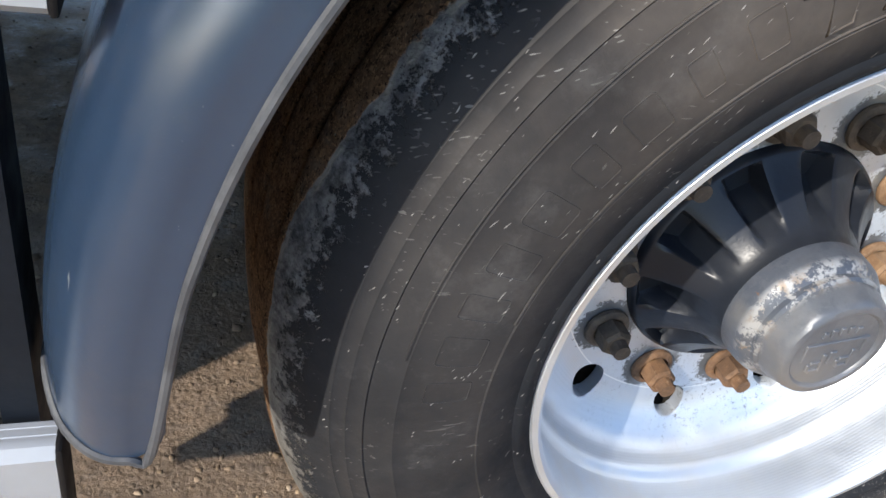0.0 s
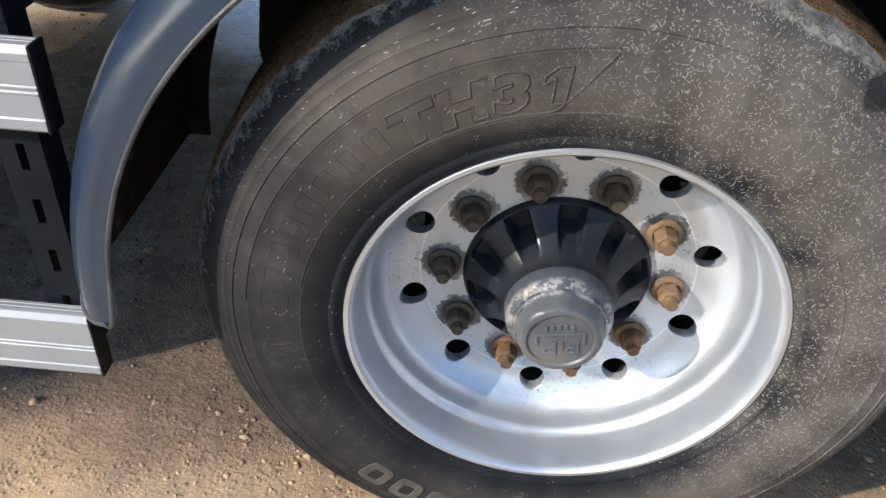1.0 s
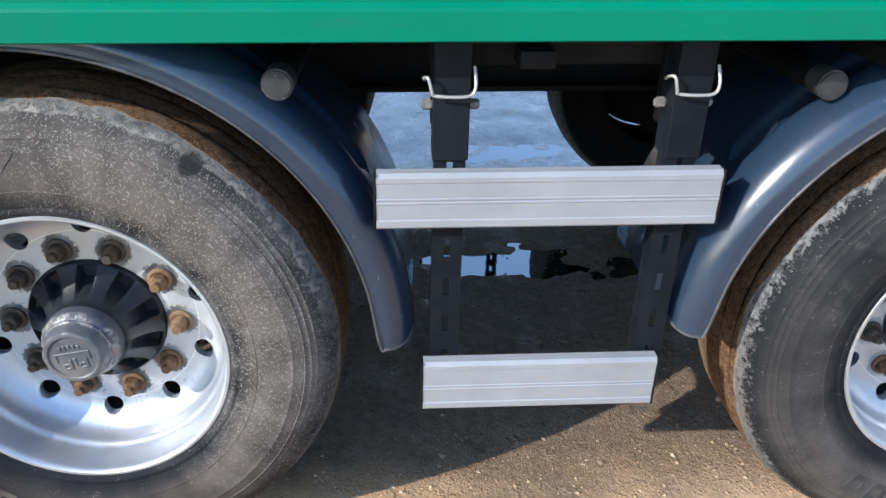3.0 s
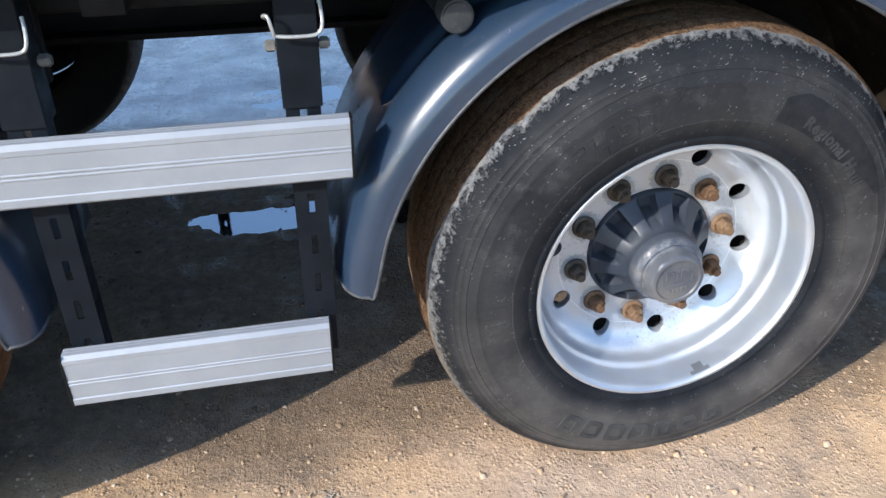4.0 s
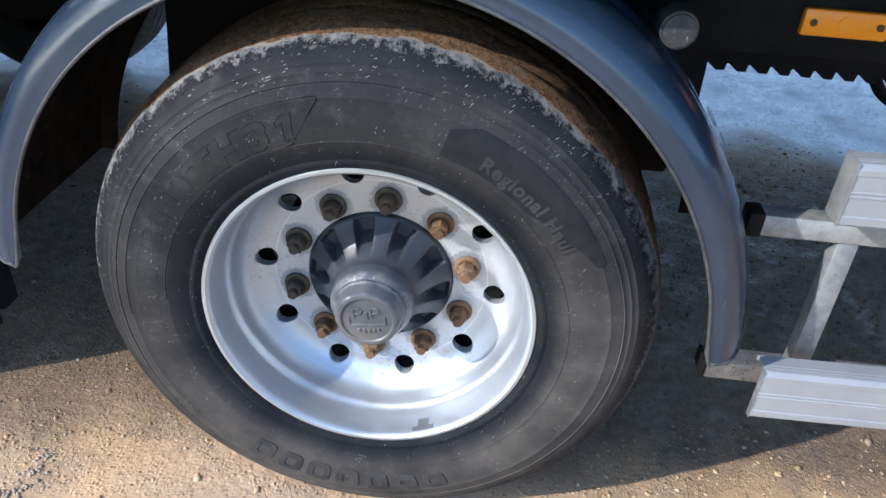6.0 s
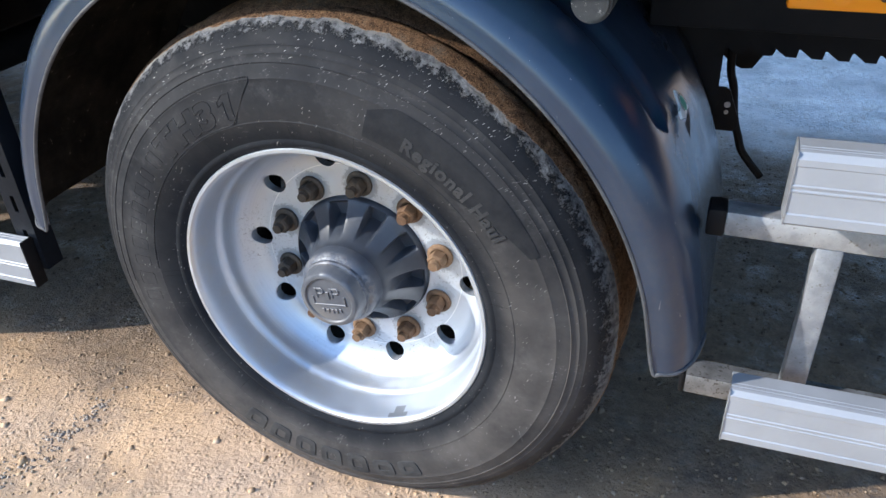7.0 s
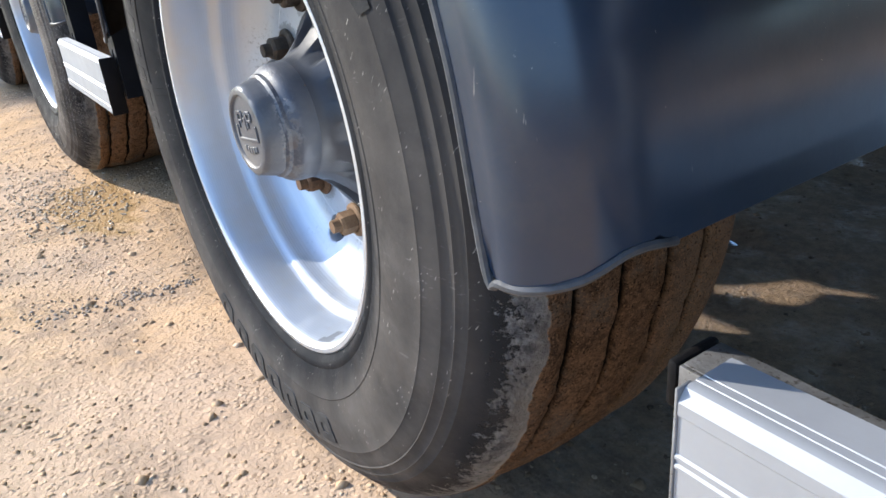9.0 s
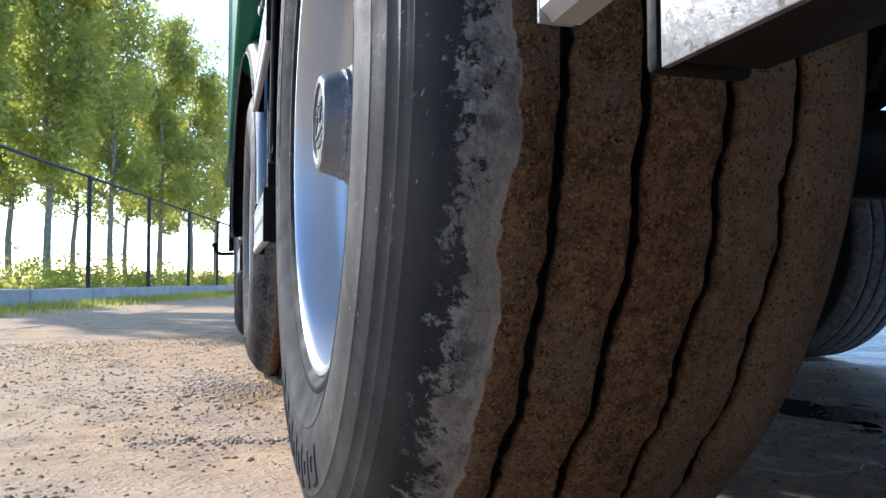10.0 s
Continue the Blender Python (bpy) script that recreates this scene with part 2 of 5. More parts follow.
def make_alloy(phase, mark=False, sooty=0.9):
    """Machined aluminium with dust, dark grime at the nuts and fine turning marks."""
    m = Mat("brushed_aluminium", rough=0.4, metal=0.85)
    r = m.radius()
    x, y, z = m.xyz()
    turn = m.math("SINE", m.math("MULTIPLY", m.math("ADD", r, m.math("MULTIPLY", y, 0.7)), 3200))
    base = m.mix(m.ramp(m.noise(4, 5), 0.3, 0.7), (0.5, 0.54, 0.595), (0.57, 0.605, 0.65))
    grime = m.math("MULTIPLY", m.ramp(m.noise(150, 6, 0.85), 0.54, 0.66), m.math("MULTIPLY", m.ramp(m.noise(6, 3), 0.44, 0.65), 0.75))
    grime = m.math("MULTIPLY", grime, m.math("MULTIPLY", m.ramp(r, 0.27, 0.235), m.ramp(y, 0.06, 0.13)))
    base = m.mix(grime, base, (0.035, 0.033, 0.032))
    # sooty rings round the nuts
    turn_at = m.math("ADD", m.math("DIVIDE", m.math("SUBTRACT", m.math("ARCTAN2", z, x), radians(phase - 360)), radians(36)), 0.5)
    arc = m.math("MULTIPLY", m.math("MULTIPLY", m.math("SUBTRACT", m.math("FRACT", turn_at), 0.5), radians(36)), r)
    dr = m.math("SUBTRACT", r, 0.1675)
    dist = m.math("SQRT", m.math("ADD", m.math("MULTIPLY", arc, arc), m.math("MULTIPLY", dr, dr)))
    soot = m.ramp(m.math("ADD", dist, m.math("MULTIPLY", m.math("SUBTRACT", m.noise(120, 5, 0.8), 0.5), 0.04)), 0.037, 0.033)
    soot = m.math("MULTIPLY", m.math("MULTIPLY", soot, m.ramp(m.noise(7, 2), 0.3, 0.5)), m.ramp(y, 0.12, 0.14))
    grime = m.math("MAXIMUM", grime, m.math("MULTIPLY", soot, sooty))
    base = m.mix(grime, base, (0.03, 0.028, 0.027))
    if mark:
        # a darker grey T-shaped mark in the rim well
        along = m.math("ABSOLUTE", m.math("ADD", m.math("MULTIPLY", x, 0.922), m.math("MULTIPLY", z, 0.386)))
        foot = m.math("MULTIPLY", m.ramp(along, 0.023, 0.021), m.math("MULTIPLY", m.ramp(y, 0.017, 0.019), m.ramp(y, 0.029, 0.027)))
        stem = m.math("MULTIPLY", m.ramp(along, 0.0125, 0.0105), m.math("MULTIPLY", m.ramp(y, 0.025, 0.027), m.ramp(y, 0.046, 0.044)))
        base = m.mix(m.math("MULTIPLY", m.math("MAXIMUM", foot, stem), m.math("MULTIPLY", m.ramp(z, -0.18, -0.2), 0.7)), base, (0.2, 0.205, 0.21))
    brown = m.math("MULTIPLY", m.ramp(m.noise(9, 5), 0.5, 0.7), 0.25)
    base = m.mix(brown, base, (0.6, 0.52, 0.4))
    # a fine turned line on the disc just outside the nuts
    line = m.math("MULTIPLY", m.ramp(m.math("ABSOLUTE", m.math("SUBTRACT", r, 0.2035)), 0.0011, 0.0005), m.ramp(y, 0.13, 0.14))
    base = m.mix(m.math("MULTIPLY", line, 0.6), base, (0.92, 0.92, 0.9))
    # dull oxide in drifting patches, thicker on the disc
    dull = m.math("MULTIPLY", m.ramp(m.noise(16, 6, 0.75), 0.4, 0.7), m.ramp(y, 0.1, 0.14, 0.35, 1.0))
    m.color(base)
    m.link(m.math("SUBTRACT", m.math("SUBTRACT", 0.82, m.math("MULTIPLY", dull, 0.2)), m.math("MULTIPLY", grime, 0.7)), m.b.inputs["Metallic"])
    m.rough(m.math("ADD", m.ramp(m.noise(25, 5), 0.3, 0.75, 0.4, 0.48), m.math("MULTIPLY", dull, 0.12)))
    tangent = m.n.new("ShaderNodeTangent")
    tangent.direction_type, tangent.axis = "RADIAL", "Y"
    m.l.new(tangent.outputs[0], m.b.inputs["Tangent"])
    m.b.inputs["Anisotropic"].default_value = 0.35
    m.bump(turn, 0.06, 0.0006)
    m.bump(m.noise(70, 5), 0.08, 0.002)
    return m.m


def make_plain(name, a, b, rough=(0.4, 0.6), scale=6, metal=0.0, bump=0.15, fine=90, spec=0.5, wear=None, wear_at=(0.6, 0.72)):
    m = Mat(name, metal=metal, spec=spec)
    col = m.mix(m.ramp(m.noise(scale, 6, 0.65), 0.3, 0.7), a, b)
    if wear:
        col = m.mix(m.ramp(m.noise(scale * 4, 6, 0.75), *wear_at), col, wear)
    m.color(col)
    m.rough(m.ramp(m.noise(scale * 2.3, 5), 0.3, 0.7, *rough))
    m.bump(m.noise(fine, 4), bump, 0.003)
    return m.m


def make_plastic():
    """Glossy weathered black plastic with dust, specks and dull smears."""
    m = Mat("black_plastic", spec=0.1)
    col = m.mix(m.ramp(m.noise(4, 6, 0.65), 0.3, 0.7), (0.0125, 0.0255, 0.05), (0.0185, 0.0345, 0.063))
    dust = m.math("MULTIPLY", m.ramp(m.noise(6, 6, 0.75), 0.48, 0.7), 0.25)
    col = m.mix(dust, col, (0.05, 0.052, 0.056))
    speck = m.math("MULTIPLY", m.ramp(m.noise(150, 4, 0.7), 0.7, 0.74), m.ramp(m.noise(12, 3), 0.45, 0.6))
    scrape = m.math("MULTIPLY", m.ramp(m.noise(170, 3, 0.6, stretch=(1, 1, 0.14)), 0.7, 0.74), m.ramp(m.noise(9, 3), 0.52, 0.62))
    marks = m.math("MAXIMUM", speck, scrape)
    col = m.mix(m.math("MULTIPLY", marks, 0.6), col, (0.26, 0.26, 0.26))
    m.color(col)
    smear = m.ramp(m.noise(11, 6, 0.75), 0.35, 0.7, 0.18, 0.27)
    m.rough(m.math("ADD", m.math("ADD", smear, 0.2), m.math("MULTIPLY", dust, 0.5)))
    m.b.inputs["Coat Weight"].default_value = 0.9
    m.b.inputs["Coat IOR"].default_value = 1.65
    m.link(smear, m.b.inputs["Coat Roughness"])
    m.bump(m.noise(26, 5, 0.6), 0.05, 0.006)
    m.bump(m.noise(220, 3), 0.06, 0.001)
    return m.m


def make_chipped(name, a, b, chips=0.8):
    """Grey paint rubbed to bright metal along its turned edges, with rusty chips."""
    m = Mat(name, metal=0.15)
    col = m.mix(m.ramp(m.noise(12, 6, 0.65), 0.3, 0.7), a, b)
    x, y, z = m.xyz()
    near = m.ramp(m.math("ABSOLUTE", m.math("SUBTRACT", y, 0.042)), 0.016, 0.004)
    worn = m.math("MULTIPLY", m.ramp(m.noise(34, 6, 0.8), 0.47, 0.52), m.math("MAXIMUM", near, 0.06))
    col = m.mix(m.math("MULTIPLY", worn, chips), col, m.mix(m.ramp(m.noise(50, 4), 0.45, 0.65), (0.34, 0.34, 0.335), (0.2, 0.14, 0.085)))
    col = m.mix(m.math("MULTIPLY", m.ramp(m.noise(90, 5, 0.8), 0.66, 0.7), 0.8), col, (0.16, 0.08, 0.035))
    col = m.mix(m.math("MULTIPLY", m.ramp(m.noise(7, 5), 0.5, 0.72), 0.35), col, (0.24, 0.2, 0.15))
    m.color(col)
    m.rough(m.ramp(m.noise(28, 5), 0.3, 0.7, 0.34, 0.5))
    m.bump(m.math("SUBTRACT", 1.0, worn), 0.35, 0.002)
    m.bump(m.noise(90, 4), 0.2, 0.002)
    return m.m


def make_ground():
    m = Mat("gravel_sand", rough=0.95, spec=0.35)
    big = m.ramp(m.noise(0.9, 5), 0.35, 0.65)
    col = m.mix(big, (0.65, 0.42, 0.23), (0.56, 0.402, 0.28))
    col = m.mix(m.ramp(m.noise(5, 6, 0.7), 0.45, 0.72), col, (0.34, 0.25, 0.18))
    stone = m.voronoi(115)
    tint = m.voronoi(115, out="Color")
    sep = m.n.new("ShaderNodeSeparateXYZ")
    m.l.new(tint, sep.inputs[0])
    pick = m.math("MULTIPLY", m.ramp(sep.outputs[0], 0.6, 0.68), m.ramp(m.noise(7, 4), 0.35, 0.6, 0.25, 1.0))
    grey = m.mix(sep.outputs[1], (0.27, 0.19, 0.12), (0.66, 0.5, 0.35))
    col = m.mix(m.math("MULTIPLY", pick, m.math("MULTIPLY", m.ramp(stone, 0.5, 0.35), 0.5)), col, grey)
    fine = m.noise(260, 3, 0.8)
    col = m.mix(m.math("MULTIPLY", m.ramp(fine, 0.58, 0.74), 0.6), col, (0.19, 0.13, 0.085))
    # damp mud with shade painted in beneath the trailer, pale ground on its far side
    x, y, z = m.xyz()
    # far ground lightened in colour to carry the sky's sheen on wet mud
    pale = m.math("MULTIPLY", m.ramp(m.math("ADD", y, m.math("MULTIPLY", m.math("SUBTRACT", m.noise(1.3, 6, 0.7), 0.5), 1.6)), 1.7, 2.4), m.ramp(y, 9.0, 4.5))
    col = m.mix(m.math("MULTIPLY", pale, 0.85), col, m.mix(m.ramp(m.noise(4, 6, 0.7), 0.35, 0.62), (0.44, 0.365, 0.315), (0.84, 0.71, 0.63)))
    col = m.mix(m.math("MULTIPLY", pale, m.ramp(m.noise(38, 5, 0.8, stretch=(1, 2.2, 1)), 0.57, 0.66)), col, (0.16, 0.13, 0.11))
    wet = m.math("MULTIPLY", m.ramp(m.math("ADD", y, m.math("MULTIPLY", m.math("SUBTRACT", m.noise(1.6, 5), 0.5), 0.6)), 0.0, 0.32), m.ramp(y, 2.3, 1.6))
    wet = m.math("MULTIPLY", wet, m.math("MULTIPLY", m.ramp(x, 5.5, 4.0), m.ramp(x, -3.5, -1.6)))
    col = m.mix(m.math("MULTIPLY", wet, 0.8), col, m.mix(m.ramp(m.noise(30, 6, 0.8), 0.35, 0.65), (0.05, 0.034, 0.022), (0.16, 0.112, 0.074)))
    # a small wet hollow beside the middle wheel
    hx, hy = m.math("DIVIDE", m.math("SUBTRACT", x, 0.42), 0.3), m.math("DIVIDE", m.math("SUBTRACT", y, -0.01), 0.13)
    hollow = m.ramp(m.math("ADD", m.math("SQRT", m.math("ADD", m.math("MULTIPLY", hx, hx), m.math("MULTIPLY", hy, hy))), m.math("MULTIPLY", m.math("SUBTRACT", m.noise(9, 5, 0.7), 0.5), 1.6)), 1.0, 0.75)
    col = m.mix(m.math("MULTIPLY", hollow, 0.75), col, (0.44, 0.275, 0.115))
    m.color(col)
    m.rough(m.math("SUBTRACT", m.math("SUBTRACT", m.math("SUBTRACT", 0.95, m.math("MULTIPLY", hollow, 0.75)), m.math("MULTIPLY", pale, m.ramp(m.noise(3.5, 6, 0.75), 0.38, 0.6, 0.45, 0.78))), m.math("MULTIPLY", wet, m.ramp(m.noise(9, 6, 0.7), 0.45, 0.68, 0.05, 0.72))))
    damp = m.math("MAXIMUM", pale, m.math("MULTIPLY", wet, 0.5))
    m.link(m.ramp(damp, 0.0, 1.0, 0.1, 1.0), m.b.inputs["Specular IOR Level"])
    m.link(m.ramp(pale, 0.0, 1.0, 1.5, 1.6), m.b.inputs["IOR"])
    dry = m.ramp(pale, 0.0, 1.0, 1.0, 0.25)
    m.bump(m.math("MULTIPLY", dry, m.noise(14, 6, 0.7)), 0.36, 0.03)
    m.bump(m.math("MULTIPLY", wet, m.noise(45, 6, 0.75)), 0.6, 0.02)
    m.bump(m.math("MULTIPLY", m.math("SUBTRACT", 1.0, stone), pick), 0.6, 0.008)
    m.bump(m.math("MULTIPLY", dry, fine), 0.45, 0.004)
    return m.m


def make_paint():
    m = Mat("green_paint", rough=0.3, spec=0.14)
    x, y, z = m.xyz()
    col = m.mix(m.ramp(m.noise(2.5, 5), 0.3, 0.7), (0.001, 0.15, 0.088), (0.0015, 0.17, 0.1))
    chip = m.math("MAXIMUM", m.ramp(m.noise(34, 5, 0.8), 0.685, 0.7), m.math("MULTIPLY", m.ramp(m.noise(60, 5, 0.8, stretch=(0.6, 1, 1)), 0.66, 0.68), m.ramp(m.math("ABSOLUTE", m.math("SUBTRACT", m.math("SUBTRACT", z, m.math("MULTIPLY", x, 0.0198)), 1.181)), 0.006, 0.003)))
    col = m.mix(chip, col, (0.55, 0.62, 0.56))
    col = m.mix(m.math("MULTIPLY", m.ramp(m.noise(11, 6, 0.7, stretch=(0.3, 1, 3)), 0.55, 0.75), 0.3), col, (0.02, 0.13, 0.08))
    m.color(col)
    m.rough(m.ramp(m.noise(15, 5), 0.3, 0.7, 0.28, 0.45))
    m.bump(m.noise(6, 4), 0.05, 0.01)
    return m.m


def make_leaf(name, a, b, turning):
    m = Mat(name, rough=0.6, spec=0.25)
    geo = m.n.new("ShaderNodeNewGeometry")
    col = m.mix(geo.outputs["Random Per Island"], a, b)
    # turning leaves gather in patches
    col = m.mix(m.math("MULTIPLY", m.ramp(m.noise(0.55, 4, 0.6), 0.52, 0.66), turning), col, (0.62, 0.5, 0.05))
    m.color(col)
    tr = m.n.new("ShaderNodeBsdfTranslucent")
    m.link(m.mix(0.5, col, (0.75, 0.75, 0.12)), tr.inputs["Color"])
    mx = m.n.new("ShaderNodeMixShader")
    mx.inputs[0].default_value = 0.72
    m.l.new(m.b.outputs[0], mx.inputs[1])
    m.l.new(tr.outputs[0], mx.inputs[2])
    m.l.new(mx.outputs[0], m.n["Material Output"].inputs["Surface"])
    return m.m


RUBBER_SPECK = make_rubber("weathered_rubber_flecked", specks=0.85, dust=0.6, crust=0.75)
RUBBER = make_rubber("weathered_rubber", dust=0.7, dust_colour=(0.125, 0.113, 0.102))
RUBBER_DARK = make_plain("black_rubber_panel", (0.011, 0.012, 0.0145), (0.022, 0.0225, 0.024), (0.55, 0.75), 25, bump=0.1, fine=200, spec=0.15)
RUBBER_LIGHT = make_plain("dusty_rubber_letters", (0.021, 0.0215, 0.023), (0.041, 0.0405, 0.04), (0.75, 0.9), 20, bump=0.3, spec=0.3)
RUBBER_BRAND = make_plain("grey_dusty_letters", (0.034, 0.034, 0.035), (0.066, 0.064, 0.062), (0.75, 0.9), 20, bump=0.3, spec=0.1)
RUBBER_WORN = make_plain("worn_dusty_letters", (0.055, 0.05, 0.045), (0.11, 0.098, 0.086), (0.75, 0.9), 20, bump=0.3, spec=0.1)
HUB_BLACK = make_plain("black_hub_paint", (0.007, 0.0085, 0.0125), (0.015, 0.0175, 0.023), (0.28, 0.42), 8, spec=0.28, wear=(0.1, 0.085, 0.07), wear_at=(0.64, 0.82))
# the barrel's slate again, darkened in colour for shade at the ribs
HUB_SLATE_SHADED = make_plain("shaded_slate_ribs", (0.018, 0.0225, 0.032), (0.036, 0.0425, 0.055), (0.34, 0.5), 8, wear=(0.12, 0.1, 0.08), wear_at=(0.64, 0.82))
# barrel and drum coloured near black, painting the shade behind the vents
BARREL_DARK = make_plain("vent_shade_barrel", (0.012, 0.011, 0.01), (0.035, 0.03, 0.025), (0.7, 0.9), 20, bump=0.3, spec=0.1)
HUB_GREY = make_chipped("grey_hub_paint", (0.048, 0.056, 0.074), (0.082, 0.09, 0.106))
HUB_SLATE = make_chipped("slate_hub_paint", (0.05, 0.059, 0.079), (0.084, 0.093, 0.112), 0.3)
CAP_GREY = make_chipped("grey_cap_paint", (0.075, 0.083, 0.098), (0.125, 0.128, 0.138))
RUST = make_plain("rusty_steel", (0.09, 0.05, 0.028), (0.22, 0.12, 0.06), (0.65, 0.9), 40, metal=0.3, bump=0.5, wear=(0.3, 0.2, 0.12))
RUST_DARK = make_plain("dark_rusty_steel", (0.045, 0.035, 0.027), (0.11, 0.08, 0.055), (0.6, 0.85), 40, metal=0.3, bump=0.5, wear=(0.18, 0.12, 0.07))
RUST_LIGHT = make_plain("orange_rusty_steel", (0.15, 0.085, 0.045), (0.25, 0.155, 0.085), (0.7, 0.9), 40, metal=0.2, bump=0.5, wear=(0.33, 0.25, 0.17))
PLASTIC = make_plastic()
DIRTY = make_plain("mud_splashed_plastic", (0.008, 0.007, 0.006), (0.03, 0.024, 0.018), (0.8, 0.95), 9, bump=0.4, fine=60, spec=0.08, wear=(0.16, 0.13, 0.1), wear_at=(0.62, 0.76))
PLASTIC_EDGE = make_plain("scuffed_plastic_edge", (0.03, 0.032, 0.037), (0.075, 0.077, 0.082), (0.45, 0.6), 30)
BLACK = make_plain("black_chassis_paint", (0.006, 0.006, 0.007), (0.012, 0.011, 0.011), (0.5, 0.75), 6, bump=0.25, spec=0.12, wear=(0.035, 0.028, 0.021), wear_at=(0.64, 0.8))
POST = make_plain("black_post_paint", (0.006, 0.008, 0.0115), (0.011, 0.0135, 0.018), (0.3, 0.5), 12, bump=0.15, spec=0.1, wear=(0.03, 0.028, 0.026), wear_at=(0.68, 0.8))
RAIL = make_plain("anodised_aluminium", (0.29, 0.302, 0.322), (0.345, 0.357, 0.378), (0.5, 0.62), 5, metal=0.34, bump=0.05)
GALV = make_plain("galvanised_steel", (0.24, 0.25, 0.265), (0.38, 0.39, 0.405), (0.46, 0.64), 34, metal=0.65, bump=0.3, wear=(0.12, 0.105, 0.085), wear_at=(0.56, 0.7))
GALV_DIRTY = make_plain("stained_galvanised_steel", (0.13, 0.13, 0.133), (0.27, 0.272, 0.278), (0.45, 0.62), 30, metal=0.7, bump=0.35, wear=(0.05, 0.043, 0.035), wear_at=(0.52, 0.64))
STUB = make_plain("grey_tube_end", (0.016, 0.0178, 0.02), (0.034, 0.0358, 0.037), (0.5, 0.7), 25, bump=0.2, wear=(0.25, 0.24, 0.22))
BOLT = make_plain("dull_zinc", (0.16, 0.155, 0.145), (0.3, 0.285, 0.26), (0.5, 0.7), 60, metal=0.4, wear=(0.14, 0.09, 0.05))
WIRE = make_plain("bare_wire", (0.36, 0.36, 0.36), (0.5, 0.49, 0.47), (0.4, 0.5), 40, metal=0.5)
GROUND = make_ground()
GREEN = make_paint()
LIME = make_plain("light_green_paint", (0.12, 0.42, 0.02), (0.16, 0.5, 0.03), (0.25, 0.4), 3, bump=0.03)
AMBER = Mat("amber_lens", (1.0, 0.33, 0.012), 0.22).m
WHITE = make_plain("white_sticker", (0.7, 0.7, 0.68), (0.8, 0.8, 0.78), (0.4, 0.5), 9)
TEAL = make_plain("green_sticker_ring", (0.01, 0.3, 0.2), (0.02, 0.36, 0.24), (0.4, 0.5), 9)
CONCRETE = make_plain("weathered_concrete", (0.42, 0.42, 0.41), (0.58, 0.57, 0.55), (0.8, 0.95), 2, bump=0.3, wear=(0.28, 0.27, 0.25))
BARK = make_plain("poplar_bark", (0.2, 0.18, 0.14), (0.34, 0.3, 0.25), (0.8, 0.95), 7, bump=0.6, fine=25)
LEAF = make_leaf("poplar_leaf", (0.17, 0.235, 0.115), (0.4, 0.44, 0.2), 0.8)
GRASS = make_leaf("verge_grass", (0.08, 0.14, 0.03), (0.32, 0.27, 0.09), 0.4)
water = Mat("puddle_water", (0.045, 0.038, 0.03), 0.03, spec=1.0)
water.bump(water.noise(9, 3), 0.03, 0.01)
water.b.inputs["IOR"].default_value = 2.5
WATER = water.m


# ---- mesh helpers ----
def part(name, bm, material, parent=None, label="", smooth=True, loc=None):
    """Links a bmesh as one mesh object under a thing or a part."""
    me = bpy.data.meshes.new(name)
    bm.to_mesh(me)
    bm.free()
    me.materials.append(material)
    if smooth:
        me.polygons.foreach_set("use_smooth", [True] * len(me.polygons))
        me.set_sharp_from_angle(angle=radians(34))
    ob = new(name, me)
    if loc is not None:
        ob.location = loc
    if parent:
        ob.parent = parent
    if label:
        ob["label"] = label
    return ob


def revolve(bm, profile, n=96, a0=0.0, a1=360.0):
    """Turns (radius, y) points about the y axis."""
    full = abs(a1 - a0 - 360) < 1e-6
    rings = []
    for i in range(n if full else n + 1):
        a = radians(a0 + (a1 - a0) * i / n)
        rings.append([bm.verts.new((r * math.cos(a), y, r * math.sin(a))) for r, y in profile])
    for i in range(n):
        p, q = rings[i], rings[(i + 1) % len(rings)]
        for j in range(len(profile) - 1):
            bm.faces.new((p[j], p[j + 1], q[j + 1], q[j]))
    return rings


def box(bm, x0, x1, y0, y1, z0, z1, bevel=0.003, m=None, seg=2):
    r = bmesh.ops.create_cube(bm, size=1, matrix=Matrix.LocRotScale(((x0 + x1) / 2, (y0 + y1) / 2, (z0 + z1) / 2), None, (x1 - x0, y1 - y0, z1 - z0)))
    vs = r["verts"]
    if bevel:
        es = list({e for v in vs for e in v.link_edges})
        out = bmesh.ops.bevel(bm, geom=es, offset=bevel, segments=seg, affect="EDGES", profile=0.5)
        vs = list({v for f in out["faces"] for v in f.verts} | {v for v in vs if v.is_valid})
    if m is not None:
        bmesh.ops.transform(bm, matrix=m, verts=vs)
    return vs


def rod(bm, p0, p1, r0, r1=None, n=16, cap=True):
    p0, p1 = Vector(p0), Vector(p1)
    d = p1 - p0
    q = d.to_track_quat("Z", "Y").to_matrix().to_4x4()
    r = bmesh.ops.create_cone(bm, cap_ends=cap, segments=n, radius1=r0, radius2=r0 if r1 is None else r1, depth=d.length,
                              matrix=Matrix.Translation((p0 + p1) / 2) @ q)
    return r["verts"]


